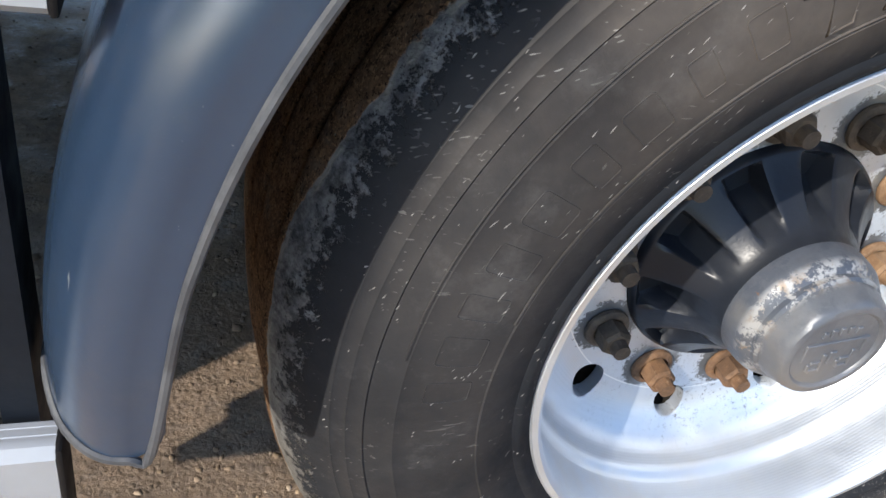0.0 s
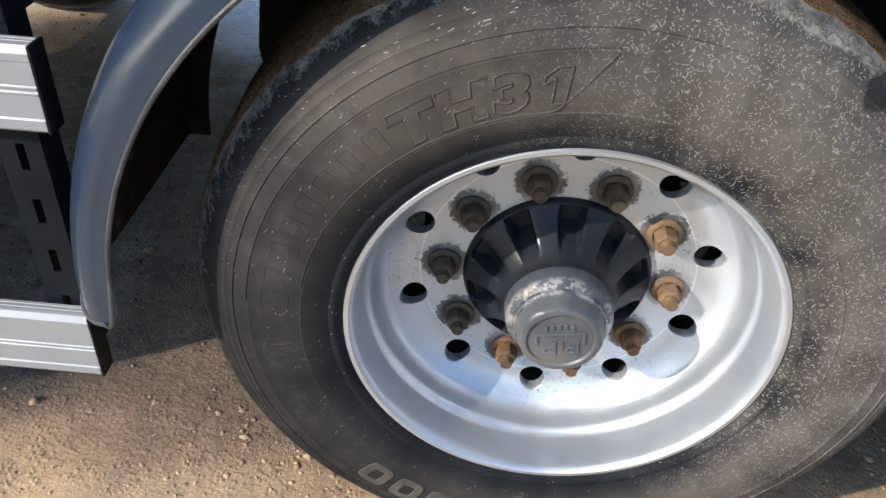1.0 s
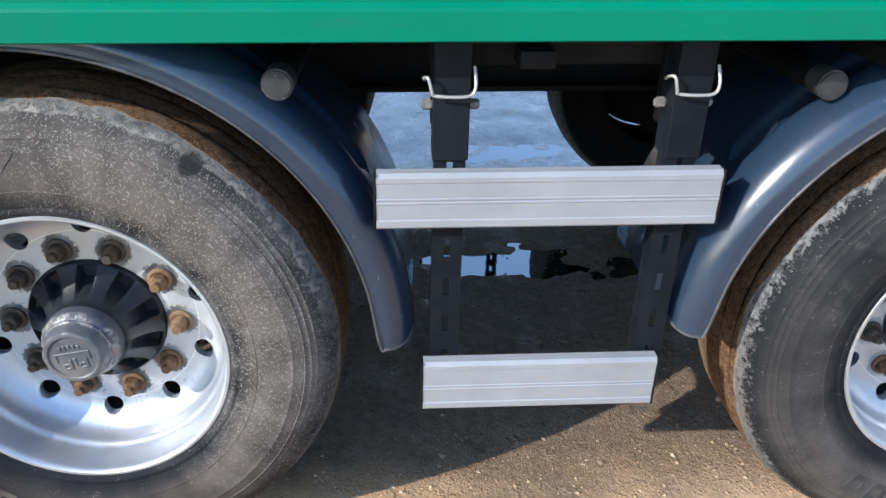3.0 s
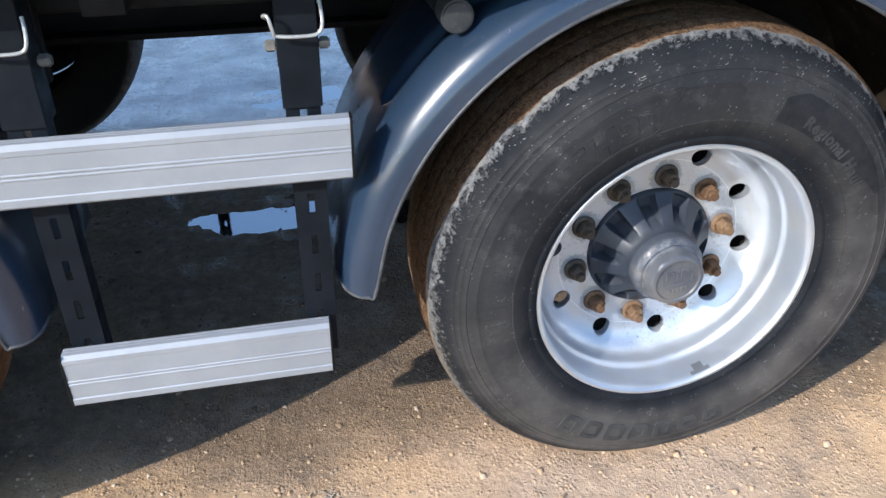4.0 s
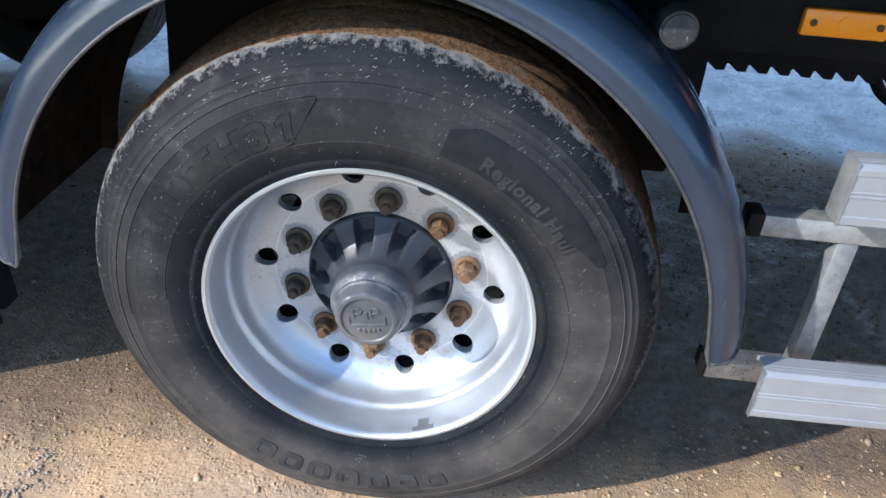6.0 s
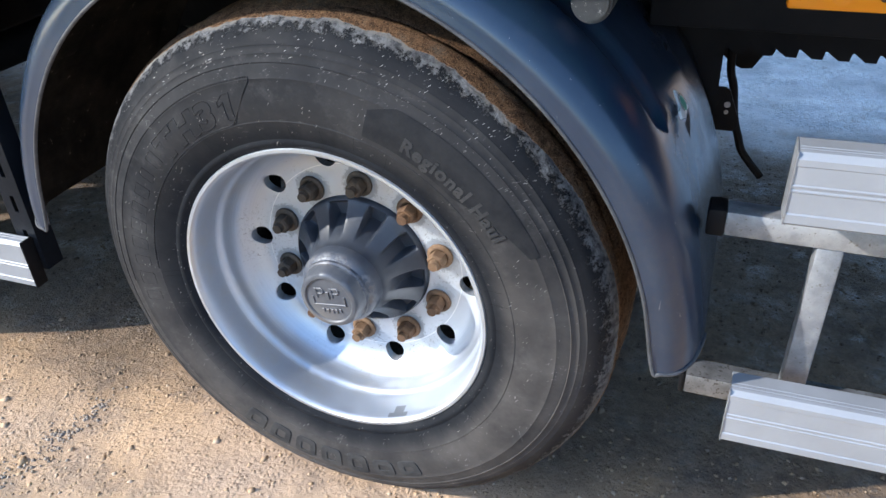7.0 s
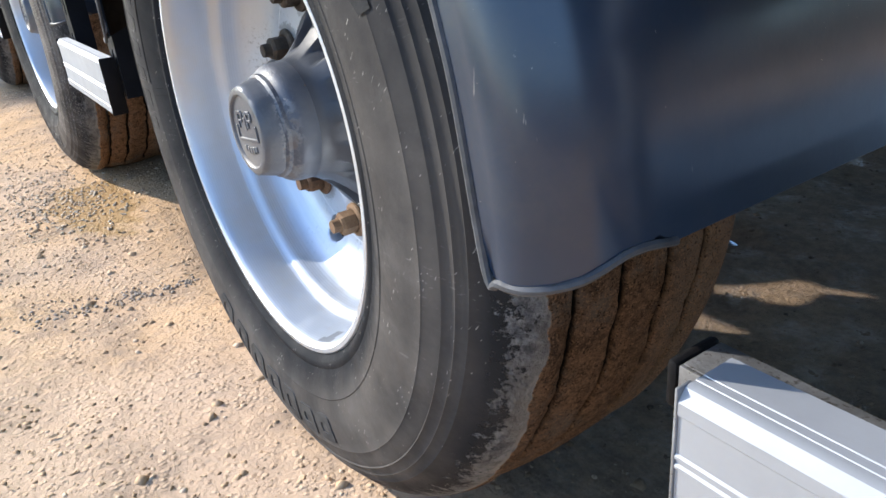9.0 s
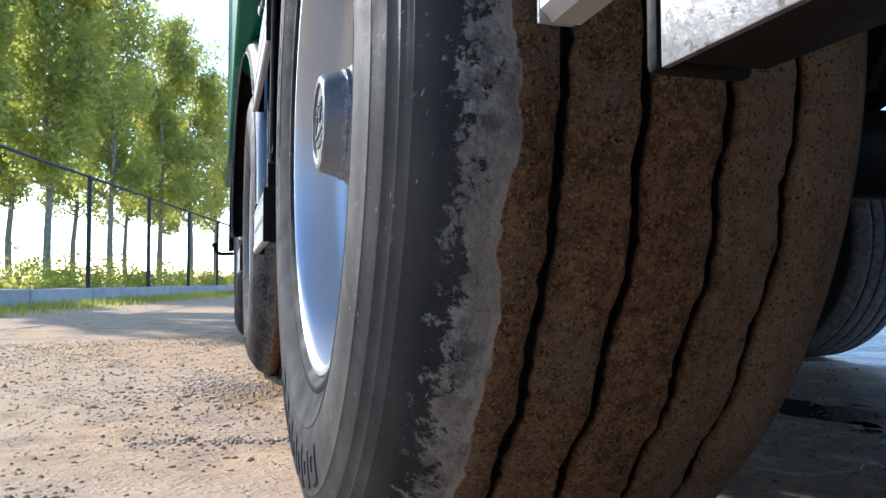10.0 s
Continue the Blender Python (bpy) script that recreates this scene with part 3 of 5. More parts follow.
def pipe(bm, pts, r, n=8):
    """A bent wire or hose through the points, smoothed."""
    pts = [Vector(p) for p in pts]
    fine = []
    for i in range(len(pts) - 1):
        a, b, c, d = pts[max(i - 1, 0)], pts[i], pts[i + 1], pts[min(i + 2, len(pts) - 1)]
        for k in range(5):
            t = k / 5
            fine.append(0.5 * ((2 * b) + (c - a) * t + (2 * a - 5 * b + 4 * c - d) * t * t + (3 * b - a - 3 * c + d) * t ** 3))
    fine.append(pts[-1])
    rings = []
    for i, p in enumerate(fine):
        d = (fine[min(i + 1, len(fine) - 1)] - fine[max(i - 1, 0)]).normalized()
        u = d.cross(Vector((0.31, 0.52, 0.79))).normalized()
        w = d.cross(u)
        rings.append([bm.verts.new(p + r * (math.cos(2 * math.pi * k / n) * u + math.sin(2 * math.pi * k / n) * w)) for k in range(n)])
    for a, b in zip(rings, rings[1:]):
        for k in range(n):
            bm.faces.new((a[k], a[(k + 1) % n], b[(k + 1) % n], b[k]))
    bm.faces.new(rings[0][::-1])
    bm.faces.new(rings[-1])


SLOPE = 0.0198


def tilt(bm):
    """The trailer's body stands slightly nose-up on its axles."""
    for v in bm.verts:
        v.co.z += SLOPE * (v.co.x - 0.88)
    return bm


# ---- the ground ----
def axis_lines(lo, hi, fine, far):
    mid = [lo + (hi - lo) * i / fine for i in range(fine + 1)]
    out, step, a, b = [], (hi - lo) / fine, lo, hi
    left, right = [], []
    while b < far:
        step *= 1.35
        a, b = a - step, b + step
        left.append(a)
        right.append(b)
    return left[::-1] + mid + right


PUDDLES = [(0.97, 1.36, 0.3, 0.13), (1.56, 1.32, 0.2, 0.08), (1.74, 1.05, 0.1, 0.04), (1.2, 2.66, 0.5, 0.17), (0.3, 2.5, 0.3, 0.14)]


def ground_height(x, y):
    d = max(abs(x - 1.5) - 5, abs(y - 0.5) - 4, 0)
    k = max(0.0, 1 - d / 6)
    h = 0.022 * noise.fractal(Vector((x * 0.8, y * 0.8, 3.1)), 1.0, 2.0, 4) * k + 0.006 * noise.noise(Vector((x * 9, y * 9, 1))) * k
    for px, py, a, b in PUDDLES:
        e = ((x - px) / a) ** 2 + ((y - py) / b) ** 2
        if e < 5:
            h = h * (0.35 + 0.65 * min(1, e / 5)) - 0.015 * math.exp(-e * 0.9) + 0.01 * noise.fractal(Vector((x * 7, y * 7, 8)), 1.0, 2.0, 3) * math.exp(-e * .4)
    for wx in (-1.82, 0.0, 1.8236):
        for wy in (0.18, 2.3):
            e = ((x - wx) / 0.35) ** 2 + ((y - wy) / 0.3) ** 2
            if e < 4:
                h *= min(1, e / 4)
    return h


def build_ground():
    xs, ys = axis_lines(-3.5, 6.0, 240, 1500), axis_lines(-2.6, 4.4, 180, 1500)
    verts = [(x, y, ground_height(x, y)) for x in xs for y in ys]
    k = len(ys)
    faces = [(i * k + j, (i + 1) * k + j, (i + 1) * k + j + 1, i * k + j + 1) for i in range(len(xs) - 1) for j in range(k - 1)]
    me = bpy.data.meshes.new("ground")
    me.from_pydata(verts, [], faces)
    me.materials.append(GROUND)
    me.polygons.foreach_set("use_smooth", [True] * len(faces))
    tagged(new("ground", me), "sandy brown gravel yard with damp mud and painted shade under the trailer", "ground", kind="structure")
    for px, py, a, b in PUDDLES:
        bm = bmesh.new()
        ring = [bm.verts.new((1.5 * a * math.cos(t), 1.5 * b * math.sin(t), 0)) for t in [2 * math.pi * i / 40 for i in range(40)]]
        bm.faces.new(ring)
        ob = part("puddle", bm, WATER, None, smooth=False, loc=(px, py, -0.007))
        tagged(ob, "still rain puddle in the muddy ground", "puddle", group="puddles")


def build_stones():
    rng = np.random.default_rng(4)
    base = np.array([(1, 0, 0), (-1, 0, 0), (0, 1, 0), (0, -1, 0), (0, 0, 1), (0, 0, -1), (.6, .6, .5), (-.6, .5, .5)], float)
    tris = [(0, 6, 4), (6, 2, 4), (2, 7, 4), (7, 1, 4), (1, 3, 4), (3, 0, 4), (0, 2, 6), (2, 1, 7), (0, 5, 2), (2, 5, 1), (1, 5, 3), (3, 5, 0)]
    verts, faces = [], []
    for i in range(68000):
        x, y = rng.uniform(-1.9, 4.3), rng.uniform(-1.6, 2.2)
        if noise.noise(Vector((x * 1.7, y * 1.7, 5))) < rng.uniform(-0.7, 0.35):
            continue
        if y > 1.2 and rng.random() < (y - 1.2) * .9:
            continue
        s = 0.002 + 0.0065 * rng.random() ** 3 + (0.012 * rng.random() if rng.random() < 0.03 else 0)
        a = rng.uniform(0, 6.28)
        p = base * rng.uniform(0.6, 1.25, base.shape) * (s, s * rng.uniform(0.6, 1), s * rng.uniform(0.4, 0.8))
        c, d = math.cos(a), math.sin(a)
        q = np.stack([c * p[:, 0] - d * p[:, 1] + x, d * p[:, 0] + c * p[:, 1] + y, p[:, 2] + ground_height(x, y) - 0.05 * s], 1)
        o = len(verts)
        verts += q.tolist()
        faces += [(u + o, v + o, w + o) for u, v, w in tris]
    me = bpy.data.meshes.new("gravel")
    me.from_pydata(verts, [], faces)
    m = Mat("gravel_stone", rough=0.9, spec=0.3)
    geo = m.n.new("ShaderNodeNewGeometry")
    rp = geo.outputs["Random Per Island"]
    m.color(m.mix(m.ramp(rp, 0.75, 1.0), m.mix(m.ramp(rp, 0.0, 0.5), (0.33, 0.225, 0.135), (0.55, 0.38, 0.23)), (0.6, 0.47, 0.34)))
    x, y, z = m.xyz()
    # stones under the trailer take the mud's dark tone, which also paints shade
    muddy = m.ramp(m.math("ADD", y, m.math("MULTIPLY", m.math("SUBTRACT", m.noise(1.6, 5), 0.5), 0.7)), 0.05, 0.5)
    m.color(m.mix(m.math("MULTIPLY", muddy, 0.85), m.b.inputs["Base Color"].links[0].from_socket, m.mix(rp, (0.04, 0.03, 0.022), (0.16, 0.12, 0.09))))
    m.bump(m.noise(300, 3), 0.4, 0.002)
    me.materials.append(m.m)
    me.polygons.foreach_set("use_smooth", [True] * len(me.polygons))
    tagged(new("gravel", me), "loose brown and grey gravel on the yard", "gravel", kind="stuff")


def build_litter():
    """Pale washed stones in the wet hollow, and dark leaf bits over the yard."""
    rng = np.random.default_rng(21)
    base = np.array([(1, 0, 0), (-1, 0, 0), (0, 1, 0), (0, -1, 0), (0, 0, 1), (0, 0, -1), (.6, .6, .5), (-.6, .5, .5)], float)
    tris = [(0, 6, 4), (6, 2, 4), (2, 7, 4), (7, 1, 4), (1, 3, 4), (3, 0, 4), (0, 2, 6), (2, 1, 7), (0, 5, 2), (2, 5, 1), (1, 5, 3), (3, 5, 0)]
    verts, faces = [], []
    for i in range(560):
        x, y = .3 + .2 * rng.normal(), -.09 + .09 * rng.normal()
        s = rng.uniform(.003, .009)
        p = base * rng.uniform(.6, 1.25, base.shape) * (s, s * rng.uniform(.6, 1), s * .6)
        q = p + (x, y, ground_height(x, y) + .1 * s)
        o = len(verts)
        verts += q.tolist()
        faces += [(u + o, v + o, w + o) for u, v, w in tris]
    me = bpy.data.meshes.new("pale_stones")
    me.from_pydata(verts, [], faces)
    me.materials.append(make_plain("washed_stone", (0.34, 0.25, 0.165), (0.58, 0.46, 0.33), (0.6, 0.85), 60, bump=0.3))
    me.polygons.foreach_set("use_smooth", [True] * len(me.polygons))
    tagged(new("pale_stones", me), "pale washed stones in a wet hollow", "stones", kind="stuff")
    # a trail of dark grey chippings across the sand
    verts, faces = [], []
    for i in range(210):
        t = rng.random() ** .8
        x, y = 1.03 + .075 * t + .035 * rng.normal() * (1.3 - t), -.32 + .39 * t + .03 * rng.normal()
        s = rng.uniform(.002, .0075)
        p = base * rng.uniform(.6, 1.25, base.shape) * (s, s * rng.uniform(.6, 1), s * .6)
        q = p + (x, y, ground_height(x, y) + .15 * s)
        o = len(verts)
        verts += q.tolist()
        faces += [(u + o, v + o, w + o) for u, v, w in tris]
    me = bpy.data.meshes.new("grey_chippings")
    me.from_pydata(verts, [], faces)
    me.materials.append(make_plain("grey_chipping", (0.24, 0.19, 0.145), (0.44, 0.36, 0.28), (0.7, 0.9), 40, bump=0.3))
    me.polygons.foreach_set("use_smooth", [True] * len(me.polygons))
    tagged(new("grey_chippings", me), "narrow trail of dark grey stone chippings", "stones", kind="stuff")
    verts, faces = [], []
    for i in range(190):
        x, y = rng.uniform(-5, 3.6), rng.uniform(-1.9, .1)
        s, a = rng.uniform(.004, .011), rng.uniform(0, 6.28)
        z = ground_height(x, y) + .003
        c, d = math.cos(a), math.sin(a)
        o = len(verts)
        for u, w, e in ((-1, 0, 0), (0, -.45, .002), (1, 0, .3 * s), (0, .45, .003)):
            verts.append((x + s * (c * u - d * w), y + s * (d * u + c * w), z + e))
        faces.append((o, o + 1, o + 2, o + 3))
    me = bpy.data.meshes.new("dry_leaves")
    me.from_pydata(verts, [], faces)
    me.materials.append(make_plain("dry_leaf", (0.07, 0.045, 0.025), (0.17, 0.12, 0.07), (0.7, 0.9), 30))
    tagged(new("dry_leaves", me), "small brown dry leaves scattered on the gravel", "leaves", kind="stuff")


build_ground()
build_stones()
build_litter()

# ---- the trailer ----
trailer = tagged(new("semi_trailer"), "green semi-trailer with alloy wheels, black mudguards and aluminium side guards", "trailer")
WHEEL_X = (0.0, 1.8241, -1.8241)
AXLE_Z = 0.51


def tread_profile():
    side = [(.284, .034), (.290, .017), (.2955, .011), (.3, .0085), (.304, .004), (.309, .0025), (.314, .004), (.322, .001), (.334, -.0045), (.3475, -.0085), (.349, -.0092),
            (.3505, -.0085), (.362, -.0108), (.376, -.0122), (.39, -.0122), (.404, -.0112), (.4165, -.009), (.418, -.0094), (.4195, -.0085), (.43, -.006), (.439, -.0025), (.4405, -.0035),
            (.4425, -.0012), (.451, .0025), (.4525, .0024), (.4545, .0045), (.462, .0085), (.4635, .0084), (.466, .0115), (.474, .0165), (.482, .0225), (.4895, .03), (.4955, .038), (.5, .047), (.504, .057)]
    tread = [(.5065, .066), (.5078, .072)]
    for g in (.089, .139, .196, .2495):
        crown = .5125 - 0.9 * (g - .1805) ** 2
        tread += [(crown - .0003, g - .0062), (crown - .0014, g - .0044), (crown - .0145, g - .0026), (crown - .0145, g + .0026), (crown - .0014, g + .0044), (crown - .0003, g + .0062)]
        if g < .24:
            tread += [(.5127 - 0.9 * (g + .024 - .1805) ** 2, g + .024)]
    tread += [(.509, .272), (.5065, .283)]
    other = [(r, .349 - y) for r, y in reversed(side)]
    return side + tread + other


def letters(text, size, r, a_mid, y, parent, name, mat, raised=0.0012, italic=0.0, loc=(0, 0, 0), outside=True, label="", wide=1.0, outline=0.0, bold=0.0, gap=1.0):
    """Letters bent round the sidewall, standing slightly proud of it. outside: tops away from the hub."""
    cu = bpy.data.curves.new(name, "FONT")
    if outline:
        cu.fill_mode, cu.bevel_depth, cu.bevel_resolution, cu.extrude = "NONE", outline, 0, 0.0
    cu.body, cu.size, cu.shear, cu.align_x, cu.resolution_u = text, size, italic, "CENTER", 3
    cu.offset, cu.space_character = bold, gap
    if not outline:
        cu.extrude = 0.5
    tmp = new(name, cu)
    me = bpy.data.meshes.new_from_object(tmp.evaluated_get(bpy.context.evaluated_depsgraph_get()))
    bpy.data.objects.remove(tmp)
    bm = bmesh.new()
    bm.from_mesh(me)
    if not outline:
        bmesh.ops.subdivide_edges(bm, edges=[e for e in bm.edges if e.calc_length() > size * 0.5], cuts=2)
    for v in bm.verts:
        h, w = v.co.y - size * 0.35, v.co.x * wide
        if outside:
            a, rr = radians(a_mid) - w / r, r + h
        else:
            a, rr = radians(a_mid) + w / r, r - h
        v.co = (rr * math.cos(a), y(rr) - (v.co.z + .0002 if outline else raised if v.co.z > 0 else -0.004), rr * math.sin(a))
    return part(name, bm, mat, parent, label, smooth=False)


SIDE = tread_profile()[:35]


def side_y(r):
    for (r0, y0), (r1, y1) in zip(SIDE, SIDE[1:]):
        if r0 <= r <= r1:
            return y0 + (y1 - y0) * (r - r0) / max(r1 - r0, 1e-6)
    return SIDE[-1][1]


def oval(a_mid, r, w, h, n=24, power=3.2):
    """Points (angle, radius) of a rounded oblong on the sidewall."""
    out = []
    for i in range(n):
        t = 2 * math.pi * i / n
        c, d = math.cos(t), math.sin(t)
        u = math.copysign(abs(c) ** (2 / power), c) * w / 2
        v = math.copysign(abs(d) ** (2 / power), d) * h / 2
        out.append((radians(a_mid) + u / r, r + v))
    return out


def shape_outline(bm, a_mid, r, w, h):
    """A thin raised outline of an oblong, where small lettering stands."""
    ring = oval(a_mid, r, w, h, 24, 9.0)
    pipe(bm, [(q * math.cos(a), side_y(q), q * math.sin(a)) for a, q in ring + ring[:1]], .0006, 5)


def shape_ring(bm, a_mid, r, w, h, stroke, raised=.0016):
    """A raised flat oblong ring, where the large lettering stands."""
    def loop(k, lift):
        return [bm.verts.new((q * math.cos(a), side_y(q) - lift, q * math.sin(a))) for a, q in oval(a_mid, r, w - 2 * k, h - 2 * k, 24, 4.5)]
    loops = [loop(-.0008, -.001), loop(.0004, raised), loop(stroke * .5, raised), loop(stroke - .0004, raised), loop(stroke + .0008, -.001)]
    for p, q in zip(loops, loops[1:]):
        for i in range(24):
            bm.faces.new((p[i], p[(i + 1) % 24], q[(i + 1) % 24], q[i]))


def vent_rim(bm, phase):
    """The alloy rim: flange, dish and a disc face with ten round vents."""
    prof = [(.284, .05), (.2925, .03), (.2965, .021), (.2972, .013), (.294, .0085), (.2885, .0085), (.2845, .0125), (.2825, .02), (.281, .03), (.2795, .042), (.278, .056), (.2768, .068), (.2752, .0745),
            (.2715, .0795), (.269, .0835), (.2675, .09), (.266, .1), (.2635, .109), (.2595, .1175), (.255, .1237), (.2500, .1285)]
    rings = revolve(bm, prof, 240)
    outer = [r[-1] for r in rings]
    # the disc between r 0.250 and 0.139, cut by ten vents of radius 0.0215 at r 0.222
    vents = []
    for k in range(10):
        a = radians(phase + 18 + 36 * k)
        vents.append((.219 * math.cos(a), .219 * math.sin(a)))

    def depth(r):
        return .1505 - .022 * max(0, (r - .205) / .045) ** 2.2

    bm2 = bmesh.new()
    nr, na = 34, 480
    grid = []
    for i in range(nr + 1):
        r = .139 + (.250 - .139) * i / nr
        grid.append([bm2.verts.new((r * math.cos(2 * math.pi * j / na), depth(r), r * math.sin(2 * math.pi * j / na))) for j in range(na)])
    rv = .0205
    for i in range(nr):
        for j in range(na):
            q = (grid[i][j], grid[i][(j + 1) % na], grid[i + 1][(j + 1) % na], grid[i + 1][j])
            inside = [any((v.co.x - x) ** 2 + (v.co.z - z) ** 2 < rv * rv for x, z in vents) for v in q]
            if not all(inside):
                bm2.faces.new(q)
    for v in [v for v in bm2.verts if not v.link_faces]:
        bm2.verts.remove(v)
    edge = [v for v in bm2.verts if v.is_boundary]
    walls = []
    for v in edge:
        for x, z in vents:
            d = math.hypot(v.co.x - x, v.co.z - z)
            if d < rv + .006:
                v.co.x, v.co.z = x + (v.co.x - x) * rv / d, z + (v.co.z - z) * rv / d
                walls.append(v)
    hole_edges = [e for e in bm2.edges if e.is_boundary and e.verts[0] in set(walls) and e.verts[1] in set(walls)]
    out = bmesh.ops.extrude_edge_only(bm2, edges=hole_edges)
    for v in [g for g in out["geom"] if isinstance(g, bmesh.types.BMVert)]:
        v.co.y += .017
    me = bpy.data.meshes.new("tmp")
    bm2.to_mesh(me)
    bm2.free()
    bm.from_mesh(me)
    bpy.data.meshes.remove(me)
    revolve(bm, [(.139, .1505), (.139, .175)], 96)


NUT_LOOK = {0: (RUST_DARK, RUST_DARK, RUST_LIGHT, RUST_LIGHT, RUST, RUST, RUST, RUST_DARK, RUST_DARK, RUST_DARK),
            1: (RUST_DARK, RUST, RUST_LIGHT, RUST, RUST, RUST_LIGHT, RUST, RUST_DARK, RUST_DARK, RUST_DARK)}


def build_haul(wheel, haul_angle):
    """The darker moulded panel with its lettering."""
    letters("Regional Haul", .033, .381, haul_angle, side_y, wheel, "lettering", RUBBER_LIGHT, raised=.002, bold=.0012, gap=1.12)
    bm = bmesh.new()
    rows = []
    for k in range(61):
        t = k / 60
        a = radians(haul_angle + 25 - 47 * t)
        lo, hi = .36 + .05 * max(0, (t - .55) / .45), .425 - .02 * max(0, (.12 - t) / .12)
        rows.append([bm.verts.new((r * math.cos(a), side_y(r) - .0013, r * math.sin(a))) for r in [lo + (hi - lo) * i / 6 for i in range(7)]])
    for a, b in zip(rows, rows[1:]):
        for i in range(6):
            bm.faces.new((a[i], a[i + 1], b[i + 1], b[i]))
    part("moulded_panel", bm, RUBBER_DARK, wheel)


def build_wheel(index, x, phase, rubber, th_angle, haul_angle, brand_angle, cap_turn):
    loc = (x, 0, AXLE_Z)
    bm = bmesh.new()
    vent_rim(bm, phase)
    wheel = part("wheel", bm, make_alloy(phase, index == 1, 0.45 if index == 1 else 0.9), trailer, "ten-hole polished aluminium truck wheel", loc=loc)
    # tyre
    bm = bmesh.new()
    prof = tread_profile()
    rings = revolve(bm, prof, 480)
    for i, ring in enumerate(rings):
        a = 2 * math.pi * i / 480
        zig = 0.004 * noise.noise(Vector((9 * math.cos(a), 9 * math.sin(a), index))) + 0.0015 * math.sin(a * 31)
        for v, (r, y) in zip(ring, prof):
            if r > .49 and .076 < y < .268:
                v.co.y += zig * (0.4 if y < .095 else 1.0) + 0.0026 * noise.noise(Vector((34 * math.cos(a), 34 * math.sin(a), y * 60))) + 0.0022 * noise.noise(Vector((110 * math.cos(a), 110 * math.sin(a), y * 90)))
    for v in bm.verts:
        if v.co.z < -AXLE_Z + .001:
            v.co.z = -AXLE_Z + .001 - (-AXLE_Z + .001 - v.co.z) * 0.25
    part("tyre", bm, rubber, wheel, "worn dusty wide truck tyre", smooth=True)
    # hub with ten ribs
    bm = bmesh.new()
    n = 240
    hub = [(.1375, .168), (.1378, .146), (.1355, .1415), (.1335, .14), (.130, .138), (.125, .1345), (.118, .129), (.110, .122), (.102, .1145), (.095, .107), (.089, .1), (.084, .0935), (.08, .087), (.0772, .08), (.0762, .074), (.0755, .068)]
    rings = revolve(bm, hub, n)
    for i, ring in enumerate(rings):
        c = math.cos(radians(360 * i / n - phase) * 10)
        k = max(0.0, min(1.0, (-c + 0.1) * 1.9))
        k = k * k * (3 - 2 * k)
        for v, (r, y) in zip(ring, hub):
            w = max(0.0, min(1.0, (r - .085) / .012)) * max(0.0, min(1.0, (.1325 - r) / .005))
            v.co.y += k * w * (.151 - y if r > .1 else .03)
    part("hub", bm, HUB_SLATE_SHADED if index == 1 else HUB_BLACK, wheel, "dark ribbed wheel hub")
    bm = bmesh.new()
    revolve(bm, [(.0762, .076), (.0764, .072), (.0758, .06), (.0745, .052), (.0715, .0462), (.068, .0432), (.066, .041), (.0655, .036), (.0625, .033)], 80)
    part("hub_barrel", bm, HUB_SLATE if index == 1 else HUB_GREY, wheel, "chipped grey-painted hub barrel")
    bm = bmesh.new()
    revolve(bm, [(.0635, .036), (.0625, .03), (.0585, .016), (.0575, .0125), (.0545, .0092), (.051, .008), (.047, .008), (.0455, .0092), (.0445, .0112), (.02, .0112), (.0002, .0112)], 80)
    for v in bm.verts:
        a = math.atan2(v.co.z, v.co.x)
        r = math.hypot(v.co.x, v.co.z)
        if r > .05 and v.co.y > .01:
            f = 1 - .022 * (1 - math.cos(a * 8)) / 2
            v.co.x, v.co.z = v.co.x * f, v.co.z * f
    part("hub_cap", bm, CAP_GREY, wheel, "grey hub cap with a raised emblem")
    # the emblem as plain raised strokes
    bm = bmesh.new()
    turn = Matrix.Rotation(radians(-cap_turn), 4, "Y")
    for x0, x1, z0, z1 in ((-.025, -.0205, .004, .026), (-.0205, -.009, .0215, .026), (-.0205, -.010, .012, .0155), (-.0105, -.0065, .0145, .0235), (.006, .0105, .004, .026), (.0105, .022, .0215, .026),
                           (.0105, .021, .012, .0155), (.0205, .0245, .0145, .0235), (-.004, .003, .002, .018), (-.034, -.03, -.009, .008), (.03, .034, -.009, .008), (-.034, .034, -.012, -.008),
                           (-.02, -.014, -.026, -.018), (-.011, -.005, -.028, -.019), (-.002, .004, -.0285, -.0195), (.007, .013, -.028, -.019), (.016, .021, -.026, -.018)):
        box(bm, x0, x1, .0092, .0125, z0, z1, .0008, turn, 1)
    part("emblem", bm, CAP_GREY, wheel)
    bm = bmesh.new()
    revolve(bm, [(.10, .19), (.19, .19), (.2, .195), (.205, .205), (.21, .36)], 64)
    part("brake_drum", bm, BARREL_DARK, wheel, "grimy brake drum, coloured darker for the shade behind the vents")
    bm = bmesh.new()
    revolve(bm, [(.2495, .132), (.246, .15), (.246, .2), (.262, .28), (.284, .33)], 96)
    part("inner_barrel", bm, BARREL_DARK, wheel, "inner barrel behind the disc, coloured dark as shade")
    # wheel nuts
    nut_bm = bmesh.new()
    revolve(nut_bm, [(.0002, .1495), (.0265, .1495), (.0275, .1475), (.0265, .1445), (.0225, .1425), (.019, .142)], 24)
    hexa = []
    for i in range(6):
        a = radians(60 * i)
        hexa.append((.0185 * math.cos(a), .0185 * math.sin(a)))
    lo = [nut_bm.verts.new((u, .143, w)) for u, w in hexa]
    hi = [nut_bm.verts.new((u, .1235, w)) for u, w in hexa]
